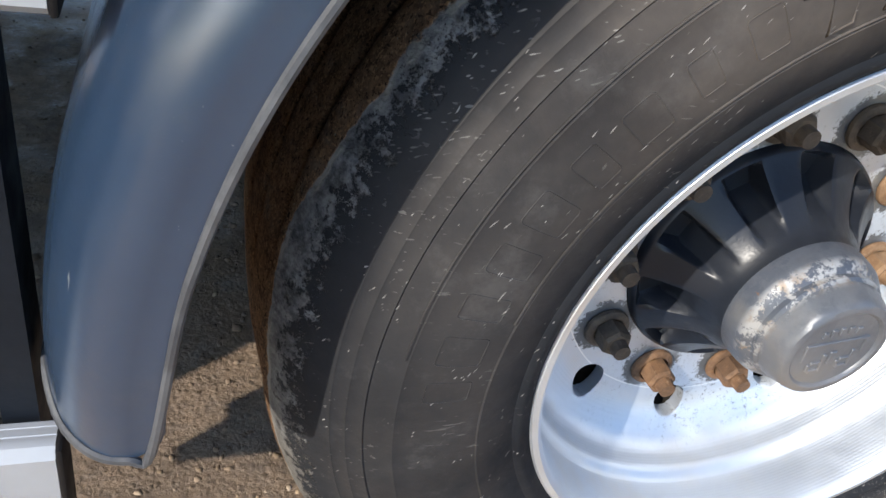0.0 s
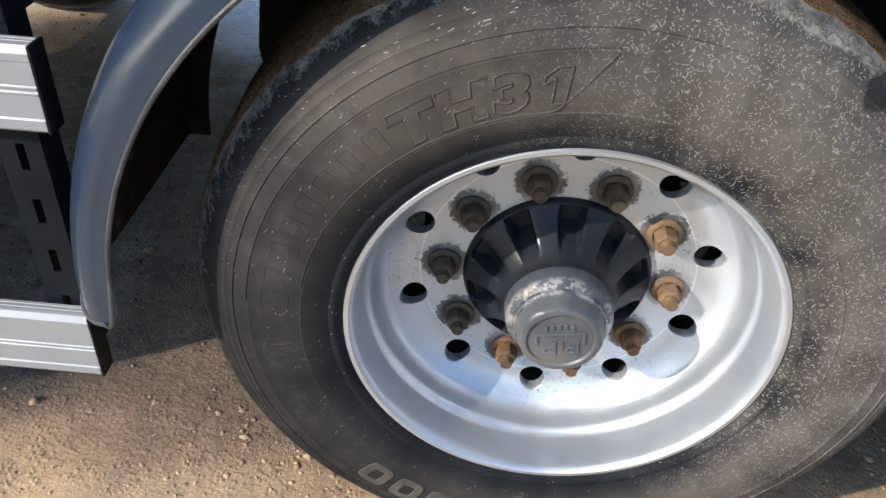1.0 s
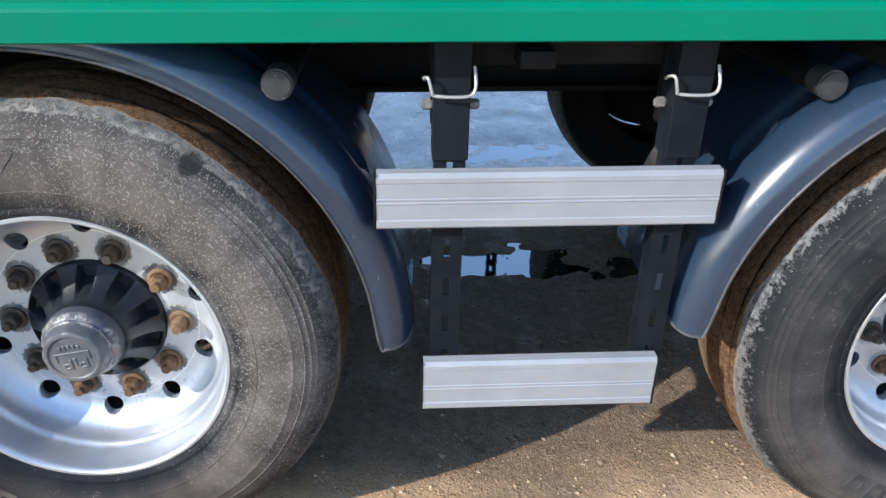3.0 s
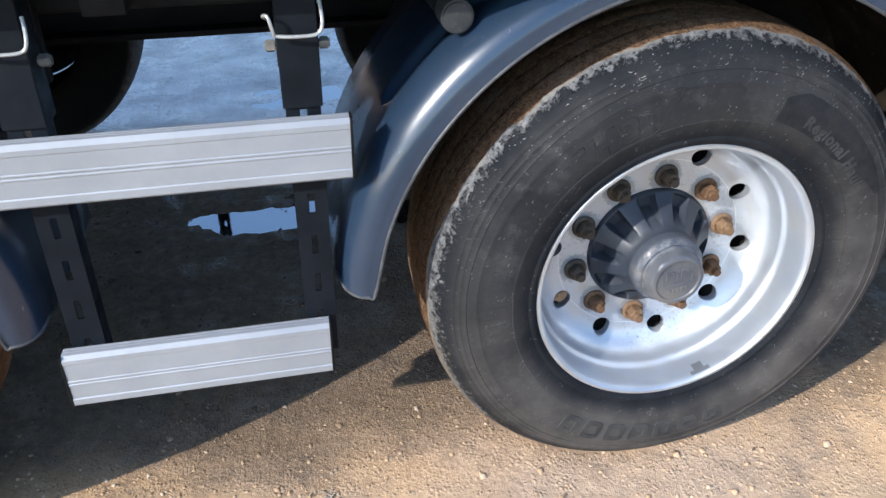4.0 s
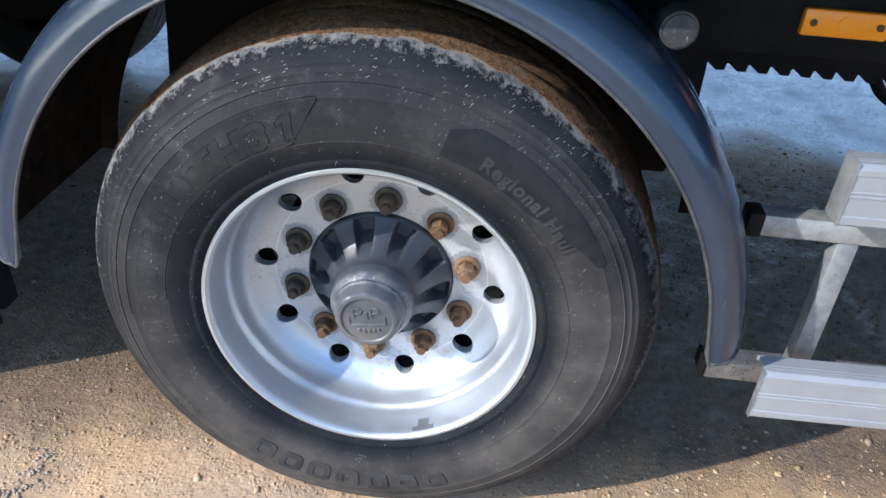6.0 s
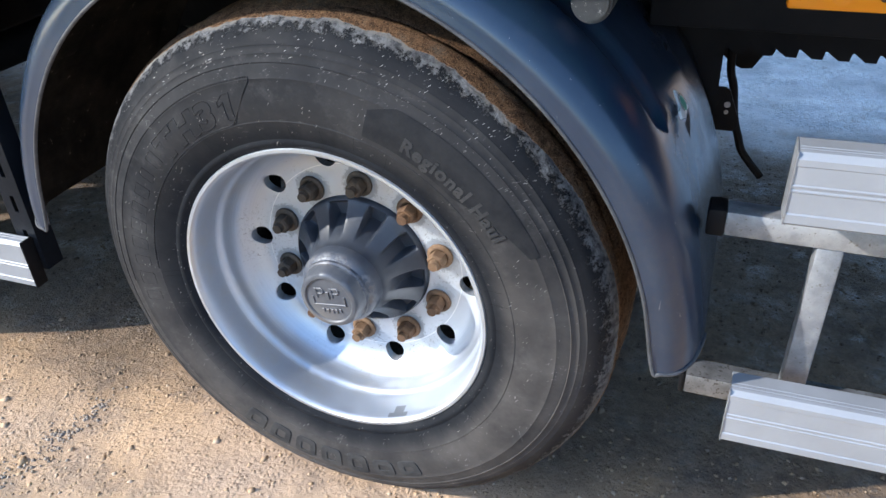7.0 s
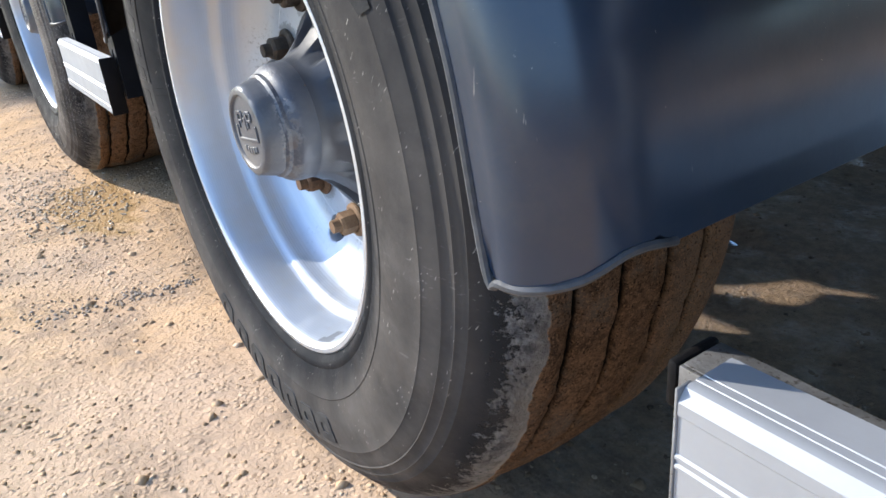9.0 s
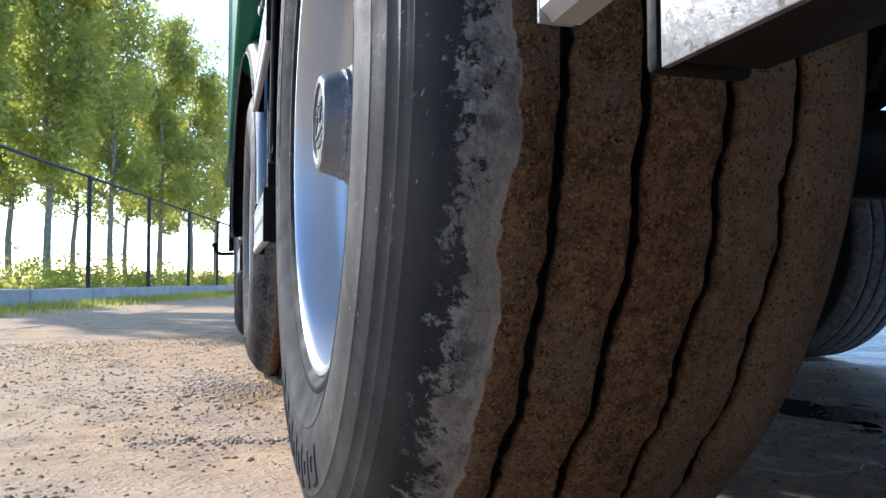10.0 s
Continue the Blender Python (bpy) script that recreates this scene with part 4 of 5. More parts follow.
    top = [nut_bm.verts.new((u * .84, .1195, w * .84)) for u, w in hexa]
    for a, b in ((lo, hi), (hi, top)):
        for i in range(6):
            nut_bm.faces.new((a[i], a[(i + 1) % 6], b[(i + 1) % 6], b[i]))
    nut_bm.faces.new(top)
    rod(nut_bm, (0, .12, 0), (0, .108, 0), .011, .0098, 14)
    me = bpy.data.meshes.new("wheel_nut")
    nut_bm.to_mesh(me)
    nut_bm.free()
    looks = NUT_LOOK[index % 2]
    meshes = {}
    for k in range(10):
        mat = looks[k]
        if mat.name not in meshes:
            meshes[mat.name] = me.copy()
            meshes[mat.name].name = "wheel_nut"
            meshes[mat.name].materials.append(mat)
        a = radians(phase - 36 * k)
        ob = new("wheel_nut", meshes[mat.name])
        ob.parent = wheel
        ob.matrix_basis = Matrix.Translation((.1675 * math.cos(a), 0, .1675 * math.sin(a))) @ Matrix.Rotation(k * 1.7, 4, "Y") @ Matrix.Diagonal((.93, 1, .93, 1))
    bpy.data.meshes.remove(me)
    # sidewall lettering
    letters("TH3", .056, .381, th_angle + 2.9, side_y, wheel, "lettering", rubber, italic=0.14, wide=1.42, outline=.0012 if index == 0 else .0008, bold=.0032, gap=1.12)
    bm = bmesh.new()
    one = [(-.012, -.0196), (.002, -.0196), (.0105, .0215), (-.003, .0215), (-.0165, .0125), (-.019, .004), (-.0065, .0095)]
    pts = []
    for (u0, w0), (u1, w1) in zip(one, one[1:] + one[:1]):
        pts += [(u0 + (u1 - u0) * k / 4, w0 + (w1 - w0) * k / 4) for k in range(4)]
    mid = radians(th_angle - 1.2) - .087 / .381
    pipe(bm, [((.381 + w) * math.cos(mid - u / .381), side_y(.381 + w) - .0002, (.381 + w) * math.sin(mid - u / .381)) for u, w in pts + pts[:1]], .0012 if index == 0 else .0008, 5)
    part("lettering", bm, rubber, wheel)
    if index != 0:
        build_haul(wheel, haul_angle)
    for k in range(9):
        bm = bmesh.new()
        shape_outline(bm, th_angle + 42 + (k - 4) * 6.1, .383, (.022, .017, .024, .02, .026, .023, .021, .027, .02)[k], (.03, .028, .029, .031, .033, .034, .034, .035, .035)[k])
        part("moulded_shape", bm, rubber, wheel)
    for k in range(7):
        bm = bmesh.new()
        shape_ring(bm, brand_angle + (k - 3) * 8.7, .391, .046, .05 if k < 5 else .04, .0125)
        part("moulded_ring", bm, RUBBER_WORN if index == 0 else RUBBER_BRAND, wheel)
    # the moulded frame round the lettering
    for path in ([(.421, th_angle + 62 - 4 * i) for i in range(22)] + [(.40, th_angle - 20), (.36, th_angle - 14.5)] + [(.352, th_angle - 12 + 4 * i) for i in range(18)], ):
        bm = bmesh.new()
        pipe(bm, [(r * math.cos(radians(a)), side_y(r) - .0004, r * math.sin(radians(a))) for r, a in path], .0011, 5)
        part("moulded_line", bm, rubber, wheel)
    return wheel


build_wheel(0, WHEEL_X[0], 106.7, RUBBER_SPECK, 113.5, 38.5, 258.0, 190)
build_wheel(1, WHEEL_X[1], 85.8, RUBBER, 122.0, 47.0, 265.0, 8)
build_wheel(2, WHEEL_X[2], 97.0, RUBBER, 40.0, 300.0, 180.0, 60)


def build_far_wheels():
    """The wheels of the other side: inner faces and treads."""
    bm = bmesh.new()
    revolve(bm, tread_profile(), 120)
    for v in bm.verts:
        v.co.z = max(v.co.z, -AXLE_Z + .001)
    revolve(bm, [(.284, .34), (.26, .3), (.25, .2), (.12, .19), (.001, .19)], 60)
    far = Mat("dusty_far_rubber", rough=0.85, spec=0.15)
    # tread colour: grey dust, lightened further to stand for skylight
    far.color(far.mix(far.ramp(far.radius(), 0.47, 0.495), (0.014, 0.014, 0.015), far.mix(far.ramp(far.noise(40, 6, 0.8), 0.35, 0.65), (0.09, 0.085, 0.08), (0.22, 0.205, 0.185))))
    far.bump(far.noise(120, 5, 0.8), 0.5, 0.004)
    first = part("far_wheel", bm, far.m, trailer, "dusty tyre on the other side", loc=(0, 2.105, AXLE_Z))
    for x in WHEEL_X[1:]:
        ob = first.copy()
        scene.collection.objects.link(ob)
        ob.location.x = x
    for x in WHEEL_X:
        bm = bmesh.new()
        rod(bm, (0, .25, 0), (0, 2.2, 0), .066, n=24)
        rod(bm, (0, .27, 0), (0, .4, 0), .205, n=32)
        rod(bm, (0, 2.0, 0), (0, 2.13, 0), .205, n=32)
        axle = part("axle", bm, BLACK, trailer, loc=(x, 0, AXLE_Z))
        for y in (.78, 1.68):
            bm = bmesh.new()
            box(bm, -.1, .55, y - .05, y + .05, .05, .15, .015, Matrix.Rotation(radians(-18), 4, "Y"))
            part("trailing_arm", bm, BLACK, axle)
            bm = bmesh.new()
            revolve(bm, [(.001, -.14), (.1, -.14), (.125, -.11), (.13, -.06), (.115, -.03), (.13, 0), (.13, .06), (.1, .1), (.001, .1)], 24)
            bmesh.ops.transform(bm, matrix=Matrix.Translation((-.33, y, .33)) @ Matrix.Rotation(radians(90), 4, "X"), verts=bm.verts)
            part("air_spring", bm, BLACK, axle)


build_far_wheels()


def build_inner_wings():
    """Dark plates between the wheels and the chassis beams."""
    for x in WHEEL_X:
        bm = bmesh.new()
        edge = ((-.52, .68), (-.512, .638), (-.49, .605), (-.45, .585), (-.38, .575), (.0, .5), (.34, .5), (.4, .6), (.46, .65), (.6, .65), (.585, .75), (.53, .87), (.43, 1.0), (.43, 1.1), (-.49, 1.1), (-.505, .85))
        n = len(edge)
        vs = [bm.verts.new((u, y, w)) for y in (.47, .48) for u, w in edge]
        for k in range(n):
            bm.faces.new((vs[k], vs[(k + 1) % n], vs[n + (k + 1) % n], vs[n + k]))
        bm.faces.new(vs[n - 1::-1])
        bm.faces.new(vs[n:])
        part("inner_wing", bm, BLACK, trailer, smooth=False, loc=(x, 0, 0))


build_inner_wings()


# ---- mudguards ----
def build_mudguard(cx, cz, r_in, a_right, a_left, y_right, y_left):
    """A half-round black plastic mudguard with a rolled outer edge; its outer edge runs from y_left to y_right."""
    outer = [(.001, .004), (.004, .0005), (.008, 0), (.012, .0015), (.019, .0005), (.028, .002), (.037, .007), (.046, .0155), (.054, .027), (.0595, .04), (.0635, .056), (.0655, .073), (.066, .086),
             (.0655, .09), (.064, .095), (.0605, .101), (.0555, .1065), (.0535, .113), (.0535, .138), (.0555, .1445), (.0605, .15), (.064, .156), (.0655, .161), (.066, .166), (.066, .3), (.066, .42), (.063, .428), (.03, .430)]
    inner = [(.03, .426), (.06, .424), (.062, .418), (.062, .3), (.062, .168), (.0488, .15), (.0488, .1), (.061, .086), (.0615, .082), (.061, .07), (.056, .045), (.047, .026), (.036, .014), (.022, .008), (.006, .008)]
    prof = outer + inner
    n = 240

    def shift(a):
        t = (1 - math.cos(radians(max(0, min(180, a))))) / 2
        return y_right + (y_left - y_right) * t

    bm = bmesh.new()
    rings = []
    for i in range(n + 1):
        # close rings near the ends, where the outer corner is rounded
        u = i / n
        a = a_right + (a_left - a_right) * (u - 0.12 * math.sin(4 * math.pi * u) / 2)
        ar = radians(a)
        end = min(a - a_right, a_left - a)
        ring = []
        for dr, y in prof:
            if .089 < y < .162 and dr > .045:
                # the channel closes in a round end
                q = (end - 27.5) / 2.2
                k = math.sqrt(max(0.0, 1 - (1 - min(q, 1.0)) ** 2)) if q > 0 else 0.0
                y = .125 + (y - .125) * max(k, .12)
                dr = min(dr + .0155 * (1 - min(1.0, 6 * max(0.0, q))), .066 if dr > .051 else .062)
            rr = r_in + 1.13 * dr
            ring.append(bm.verts.new((cx + rr * math.cos(ar), y + shift(a) * max(0, 1 - y / .43), cz + rr * math.sin(ar))))
        rings.append(ring)
    m = len(prof)
    for p, q in zip(rings, rings[1:]):
        for j in range(m):
            f = bm.faces.new((p[j], p[(j + 1) % m], q[(j + 1) % m], q[j]))
            f.material_index = 1 if j >= len(outer) - 1 and j < m - 2 else 0
    # the ends swing down in the middle of the rounded side
    for ring, s in [(rings[k], f) for i, f in enumerate((1, .93, .8, .62, .4, .18)) for k in (i, -1 - i)]:
        for v, (dr, y) in zip(ring, prof):
            v.co.z -= s * (.024 * max(0, 1 - abs((dr - .033) / .034) ** 3.6) if y < .08 else .012)
    bm.faces.new(rings[0])
    bm.faces.new(rings[-1][::-1])
    ends = [[v.co.copy() for v in rings[0][2:13]], [v.co.copy() for v in rings[-1][2:13]]]
    bmesh.ops.recalc_face_normals(bm, faces=bm.faces)
    guard = part("mudguard", bm, PLASTIC, trailer, "half-round black plastic mudguard")
    guard.data.materials.append(DIRTY)
    # the rolled bead along the free edge
    bm = bmesh.new()
    pts = []
    for i in range(2, 39):
        a = a_right + (a_left - a_right) * i / 40
        pts.append((cx + (r_in + .003) * math.cos(radians(a)), shift(a) + .0005, cz + (r_in + .003) * math.sin(radians(a))))
    pipe(bm, [tuple(p) for p in ends[0][::-2]] + pts + [tuple(p) for p in ends[1][::2]], .0032, 8)
    part("edge_bead", bm, PLASTIC_EDGE, guard, "scuffed grey rolled edge")
    return guard


def build_stub(x, z, y0=.012):
    bm = bmesh.new()
    rod(bm, (x, y0 + .05, z), (x, .8, z), .024, n=24)
    stub = part("mudguard_tube", bm, BLACK, trailer)
    bm = bmesh.new()
    vs = rod(bm, (x, y0, z), (x, y0 + .055, z), .0265, n=28)
    bmesh.ops.bevel(bm, geom=[e for e in bm.edges if abs(e.verts[0].co.y - e.verts[1].co.y) < 1e-4], offset=.004, segments=2, affect="EDGES")
    part("tube_cap", bm, STUB, stub, "worn grey plastic tube cap")


MUDGUARDS = ((.002, .522, .576, 3.5, 178.6, -.006, -.052), (1.802, .52, .583, 4.8, 173.9, -.05, -.008), (-1.82, .522, .576, 3.5, 177.5, -.006, -.04))
for g in MUDGUARDS:
    build_mudguard(*g)
for x, z, y in ((.423, 1.04, .011), (-.462, 1.02, .02), (1.362, 1.047, .025), (2.251, 1.048, .044), (-1.4, 1.02, .02), (-2.28, 1.02, .02)):
    build_stub(x, z, y)


# ---- side guards ----
def rail_mesh(x0, x1, y, z0, z1, deep=.029):
    """An extruded aluminium plank with a folded top and two ribs; z0 to z1 high, front face at y."""
    h, q = z1 - z0, deep - .029
    prof = [(0.004, 0), (0, .004), (0, .016), (.0016, .018), (.0016, .046), (.0002, .0475), (.0002, .0495), (.0016, .051), (.0016, .053), (.0002, .0545), (.0002, .0565), (.0016, .058), (.0016, h - .019), (.0004, h - .0175),
            (.0004, h - .009), (.006, h - .001), (.009, h), (.012, h), (.0125, h - .0006), (.0145, h - .0006), (.015, h), (.019, h), (.0195, h - .0006), (.0215, h - .0006), (.022, h), (.026 + q, h), (.029 + q, h - .003), (.029 + q, h - .012), (.0265 + q, h - .012), (.0265 + q, h - .004), (.007, h - .004), (.0065, .004), (.013, .0035), (.0135, 0)]
    bm = bmesh.new()
    a = [bm.verts.new((x0, y + u, z0 + w)) for u, w in prof]
    b = [bm.verts.new((x1, y + u, z0 + w)) for u, w in prof]
    n = len(prof)
    for i in range(n):
        bm.faces.new((a[i], a[(i + 1) % n], b[(i + 1) % n], b[i]))
    bm.faces.new(a[::-1])
    bm.faces.new(b)
    bmesh.ops.recalc_face_normals(bm, faces=bm.faces)
    return tilt(bm)


def rail(parent, x0, x1, y, z0, z1, caps=True):
    ob = part("rail", rail_mesh(x0, x1, y, z0, z1), RAIL, parent, "extruded aluminium guard rail")
    if caps:
        for xa, xb in ((x0 - .0045, x0 - .0003), (x1 + .0003, x1 + .0045)):
            bm = bmesh.new()
            box(bm, xa, xb, y - .0005, y + .03, z0 - .0005, z1 + .0005, .0015)
            part("end_cap", tilt(bm), BLACK, parent)
    return ob


def post(parent, x, y, z0, z1, w, slots):
    """A folded channel post with long slots through its front web."""
    bm = bmesh.new()
    x0, x1 = x - w / 2, x + w / 2
    zs = [z0]
    for s in slots:
        zs += [s - .019, s + .019]
    zs.append(z1)
    hw = .0055
    for k, (a, b) in enumerate(zip(zs, zs[1:])):
        if k % 2 == 0:
            box(bm, x0, x1, y, y + .004, a, b, 0)
        else:
            box(bm, x0, x - hw, y, y + .004, a, b, 0)
            box(bm, x + hw, x1, y, y + .004, a, b, 0)
    box(bm, x0, x0 + .004, y + .004, y + .042, z0, z1, 0)
    box(bm, x1 - .004, x1, y + .004, y + .042, z0, z1, 0)
    bmesh.ops.remove_doubles(bm, verts=bm.verts, dist=1e-5)
    return part("guard_post", tilt(bm), POST, parent, "slotted black steel post", smooth=False)


def build_guard(gx0, gx1, hx0, hx1, posts):
    bm = bmesh.new()
    box(bm, posts[0] - .036, posts[1] + .036, .095, .115, 1.06, 1.125, .004)
    guard = part("side_guard", tilt(bm), BLACK, trailer, "aluminium two-rail side guard on black posts", smooth=False)
    for x in posts:
        bm = bmesh.new()
        box(bm, x - .033, x + .033, .072, .1, .96, 1.12, .004)
        part("hinge_bracket", tilt(bm), BLACK, guard, smooth=False)
        bm = bmesh.new()
        rod(bm, (x - .05, .05, 1.005), (x + .05, .05, 1.005), .007, n=10)
        rod(bm, (x - .047, .05, 1.005), (x - .034, .05, 1.005), .0098, n=6)
        rod(bm, (x + .034, .05, 1.005), (x + .047, .05, 1.005), .0098, n=6)
        part("bolt", tilt(bm), BOLT, guard, "dull zinc-plated bolt", smooth=False)
    rail(guard, gx0, gx1, -.016, .799, .903)
    rail(guard, hx0, hx1, -.016, .401, .5125)
    for x in posts:
        post(guard, x, .016, .43, 1.0, .055, (.455, .505, .585, .665, .745, .82, .893))
        bm = bmesh.new()
        fold = [(x - .031, .07), (x - .031, .012), (x - .0295, .0105), (x + .0295, .0105), (x + .031, .012), (x + .031, .07), (x + .0275, .07), (x + .0275, .014), (x - .0275, .014), (x - .0275, .07)]
        lo, hi = [bm.verts.new((u, w, .917)) for u, w in fold], [bm.verts.new((u, w, 1.115)) for u, w in fold]
        for k in range(10):
            bm.faces.new((lo[k], lo[(k + 1) % 10], hi[(k + 1) % 10], hi[k]))
        bm.faces.new(lo[::-1])
        bm.faces.new(hi)
        part("post_sleeve", tilt(bm), POST, guard, smooth=False)
        bm = bmesh.new()
        pipe(bm, [(x - .044, .03, 1.052), (x - .047, .01, 1.06), (x - .04, -.004, 1.062), (x - .034, -.006, 1.04), (x - .03, -.004, 1.034), (x + .0, -.006, 1.032), (x + .03, -.004, 1.034),
                  (x + .038, .0, 1.05), (x + .036, .012, 1.078)], .0028, 8)
        part("wire_latch", tilt(bm), WIRE, guard, "bent bare wire latch")


build_guard(.5821, 1.1833, .6681, 1.1265, (.709, 1.114))
build_guard(-1.225, -.6208, -1.14, -.6422, (-1.09, -.682))


def mirror_guards():
    """The same guards on the trailer's other side."""
    for guard in [ob for ob in trailer.children if ob.name.startswith("side_guard")]:
        twin = guard.copy()
        scene.collection.objects.link(twin)
        twin.matrix_basis = Matrix.Translation((0, 2.455, 0)) @ Matrix.Diagonal((1, -1, 1, 1))
        for ob in guard.children:
            sub = ob.copy()
            scene.collection.objects.link(sub)
            sub.parent = twin


mirror_guards()


def build_front_guard():
    """The galvanised frame beyond the wheel with its two rails."""
    bm = bmesh.new()
    box(bm, 2.457, 7.2, .075, .115, .722, .761, .004)
    frame_part = part("guard_frame", bm, GALV, trailer, "galvanised square-tube side guard frame")
    bm = bmesh.new()
    # open-bottomed channel: front and top wall, a black strip added as underside shade
    box(bm, 2.442, 7.2, .076, .08, .413, .45, .001)
    box(bm, 2.442, 7.2, .0803, .122, .446, .45, .001)
    lower = part("lower_tube", bm, GALV_DIRTY, frame_part, "dirt-stained galvanised channel")
    bm = bmesh.new()
    box(bm, 2.446, 7.2, .0805, .126, .4145, .4455, .002)
    part("filler", bm, BLACK, lower, "black strip added as the shade beneath the channel")
    for x in (2.6, 4.2, 5.8):
        bm = bmesh.new()
        box(bm, x - .018, x + .018, .078, .112, .45, .722, .004)
        part("upright_tube", bm, GALV, frame_part)
    for x0, x1, z0, z1, y0, y1 in ((2.432, 2.458, .720, .763, .073, .117), (2.432, 2.4415, .412, .452, .074, .124)):
        bm = bmesh.new()
        box(bm, x0, x1, y0, y1, z0, z1, .004)
        part("tube_plug", bm, BLACK, frame_part, "black plastic tube plug")
    for x0, y0, z0, z1, deep in ((2.5225, -.02, .7725, .873, .0505), (2.5075, -.008, .371, .4745, .012)):
        ob = part("rail", rail_mesh(x0, 7.2, y0, z0, z1, .05), RAIL, frame_part, "extruded aluminium guard rail")
        bm = bmesh.new()
        box(bm, x0 - .0022, x0 - .0003, y0 - .0002, y0 + deep, z0 - .0002, z1 + .0002, .0006)
        part("end_cap", tilt(bm), GALV, frame_part)


build_front_guard()


# ---- body and chassis ----
def build_body():
    X0, X1 = -3.3, 8.5
    prof = [(.1, 1.129), (-.05, 1.129), (-.058, 1.1325), (-.058, 1.176), (-.0565, 1.181), (-.049, 1.188), (-.049, 1.225), (-.049, 3.6), (2.55, 3.6), (2.55, 1.129), (.1, 1.129)]
    bm = bmesh.new()
    a = [bm.verts.new((X0, u, w)) for u, w in prof[:-1]]
    b = [bm.verts.new((X1, u, w)) for u, w in prof[:-1]]
    n = len(a)
    for i in range(n):
        bm.faces.new((a[i], a[(i + 1) % n], b[(i + 1) % n], b[i]))
    bm.faces.new(a[::-1])
    bm.faces.new(b)
    bmesh.ops.recalc_face_normals(bm, faces=bm.faces)
    body = part("body", tilt(bm), GREEN, trailer, "green painted trailer body with paint chips", smooth=False)
    bm = bmesh.new()
    box(bm, .62, 8.4, -.0515, -.0495, 1.2425, 1.7, 0)
    part("stripe", tilt(bm), LIME, body, "light green stripe")
    bm = bmesh.new()
    box(bm, X0 + .05, X1 - .05, .14, 2.5, 1.108, 1.132, 0)
    part("floor_underside", tilt(bm), BLACK, body)
    for y in (.75, 1.65):
        bm = bmesh.new()
        box(bm, X0 + .1, X1 - .2, y, y + .12, .835, .85, .002)
        box(bm, X0 + .1, X1 - .2, y + .052, y + .066, .85, 1.07, 0)
        box(bm, X0 + .1, X1 - .2, y, y + .12, 1.07, 1.085, .002)
        part("chassis_beam", tilt(bm), BLACK, body)
    for i in range(18):
        x = X0 + .4 + i * .62
        bm = bmesh.new()
        box(bm, x, x + .06, .02, 2.48, 1.07, 1.1, .003)
        part("cross_member", tilt(bm), BLACK, body)


build_body()


def build_marker():
    bm = bmesh.new()
    box(bm, 2.3, 7.0, .285, .34, .955, 1.1, .004)
    edge = part("lower_edge_beam", bm, BLACK, trailer)
    bm = bmesh.new()
    box(bm, 2.49, 2.63, .268, .286, .995, 1.04, .006)
    lamp = part("marker_lamp", bm, AMBER, edge, "amber side marker lamp")
    bm = bmesh.new()
    rod(bm, (2.56, .266, 1.018), (2.56, .27, 1.018), .014, n=20)
    part("reflector", bm, AMBER, lamp)
    for x in (2.507, 2.613):
        bm = bmesh.new()
        rod(bm, (x, .2655, 1.018), (x, .27, 1.018), .006, n=12)
        part("screw", bm, RUST, lamp)
    bm = bmesh.new()
    box(bm, 2.36, 2.8, .492, .51, .868, 1.0, 0)
    for i in range(10):
        x = 2.37 + i * .042
        vs = [bm.verts.new((x + u, y, w)) for y in (.492, .51) for u, w in ((0, .87), (.042, .87), (.039, .8535), (.022, .8535))]
        for q in ((0, 1, 2, 3), (7, 6, 5, 4), (0, 4, 5, 1), (1, 5, 6, 2), (2, 6, 7, 3), (3, 7, 4, 0)):
            bm.faces.new([vs[k] for k in q])
    ob = part("toothed_strip", bm, BLACK, edge, smooth=False)
    ob["kind"] = "stuff"


build_marker()


# ---- the badge on the mudguard ----
def build_badge():
    a0, r0 = 33.1, .6528
    def at(u, w, lift):
        u, w = u * 1.15, w * .78
        a = radians(a0) + w / r0
        return (1.8236 + (r0 + lift) * math.cos(a), .193 + u, .51 + (r0 + lift) * math.sin(a))
    bm = bmesh.new()
    shape = [(-.028, -.012), (-.023, .001), (-.010, .005), (.000, .024), (.006, .031), (.026, -.010), (.022, -.019), (.006, -.017), (-.012, -.022)]
    lo, hi = [bm.verts.new(at(u, w, -.003)) for u, w in shape], [bm.verts.new(at(u, w, .0006)) for u, w in shape]
    n = len(shape)
    for i in range(n):
        bm.faces.new((lo[i], lo[(i + 1) % n], hi[(i + 1) % n], hi[i]))
    bm.faces.new(hi)
    st = part("sticker", bm, WHITE, trailer, "torn white sticker with a green ring", smooth=False)
    bm = bmesh.new()
    bm.faces.new([bm.verts.new(at(.008 + .0115 * math.cos(t), -.001 + .0145 * math.sin(t), .0012)) for t in [2 * math.pi * i / 28 for i in range(28)]])
    part("ring", bm, TEAL, st, smooth=False)
    bm = bmesh.new()
    arc = [radians(-30 + 240 * i / 20) for i in range(21)]
    ins, out = [[bm.verts.new(at(.008 + k * .0115 * math.cos(t), -.001 + k * .0145 * math.sin(t), .0012)) for t in arc] for k in (1.22, 1.4)]
    for i in range(20):
        bm.faces.new((ins[i], out[i], out[i + 1], ins[i + 1]))
    part("arc", bm, BLACK, st, smooth=False)
    bm = bmesh.new()
    bm.faces.new([bm.verts.new(at(u, w, .0015)) for u, w in ((-.042, -.047), (-.036, -.0205), (.016, -.0205), (.004, -.03))])
    part("torn_flap", bm, BLACK, st, smooth=False)


build_badge()


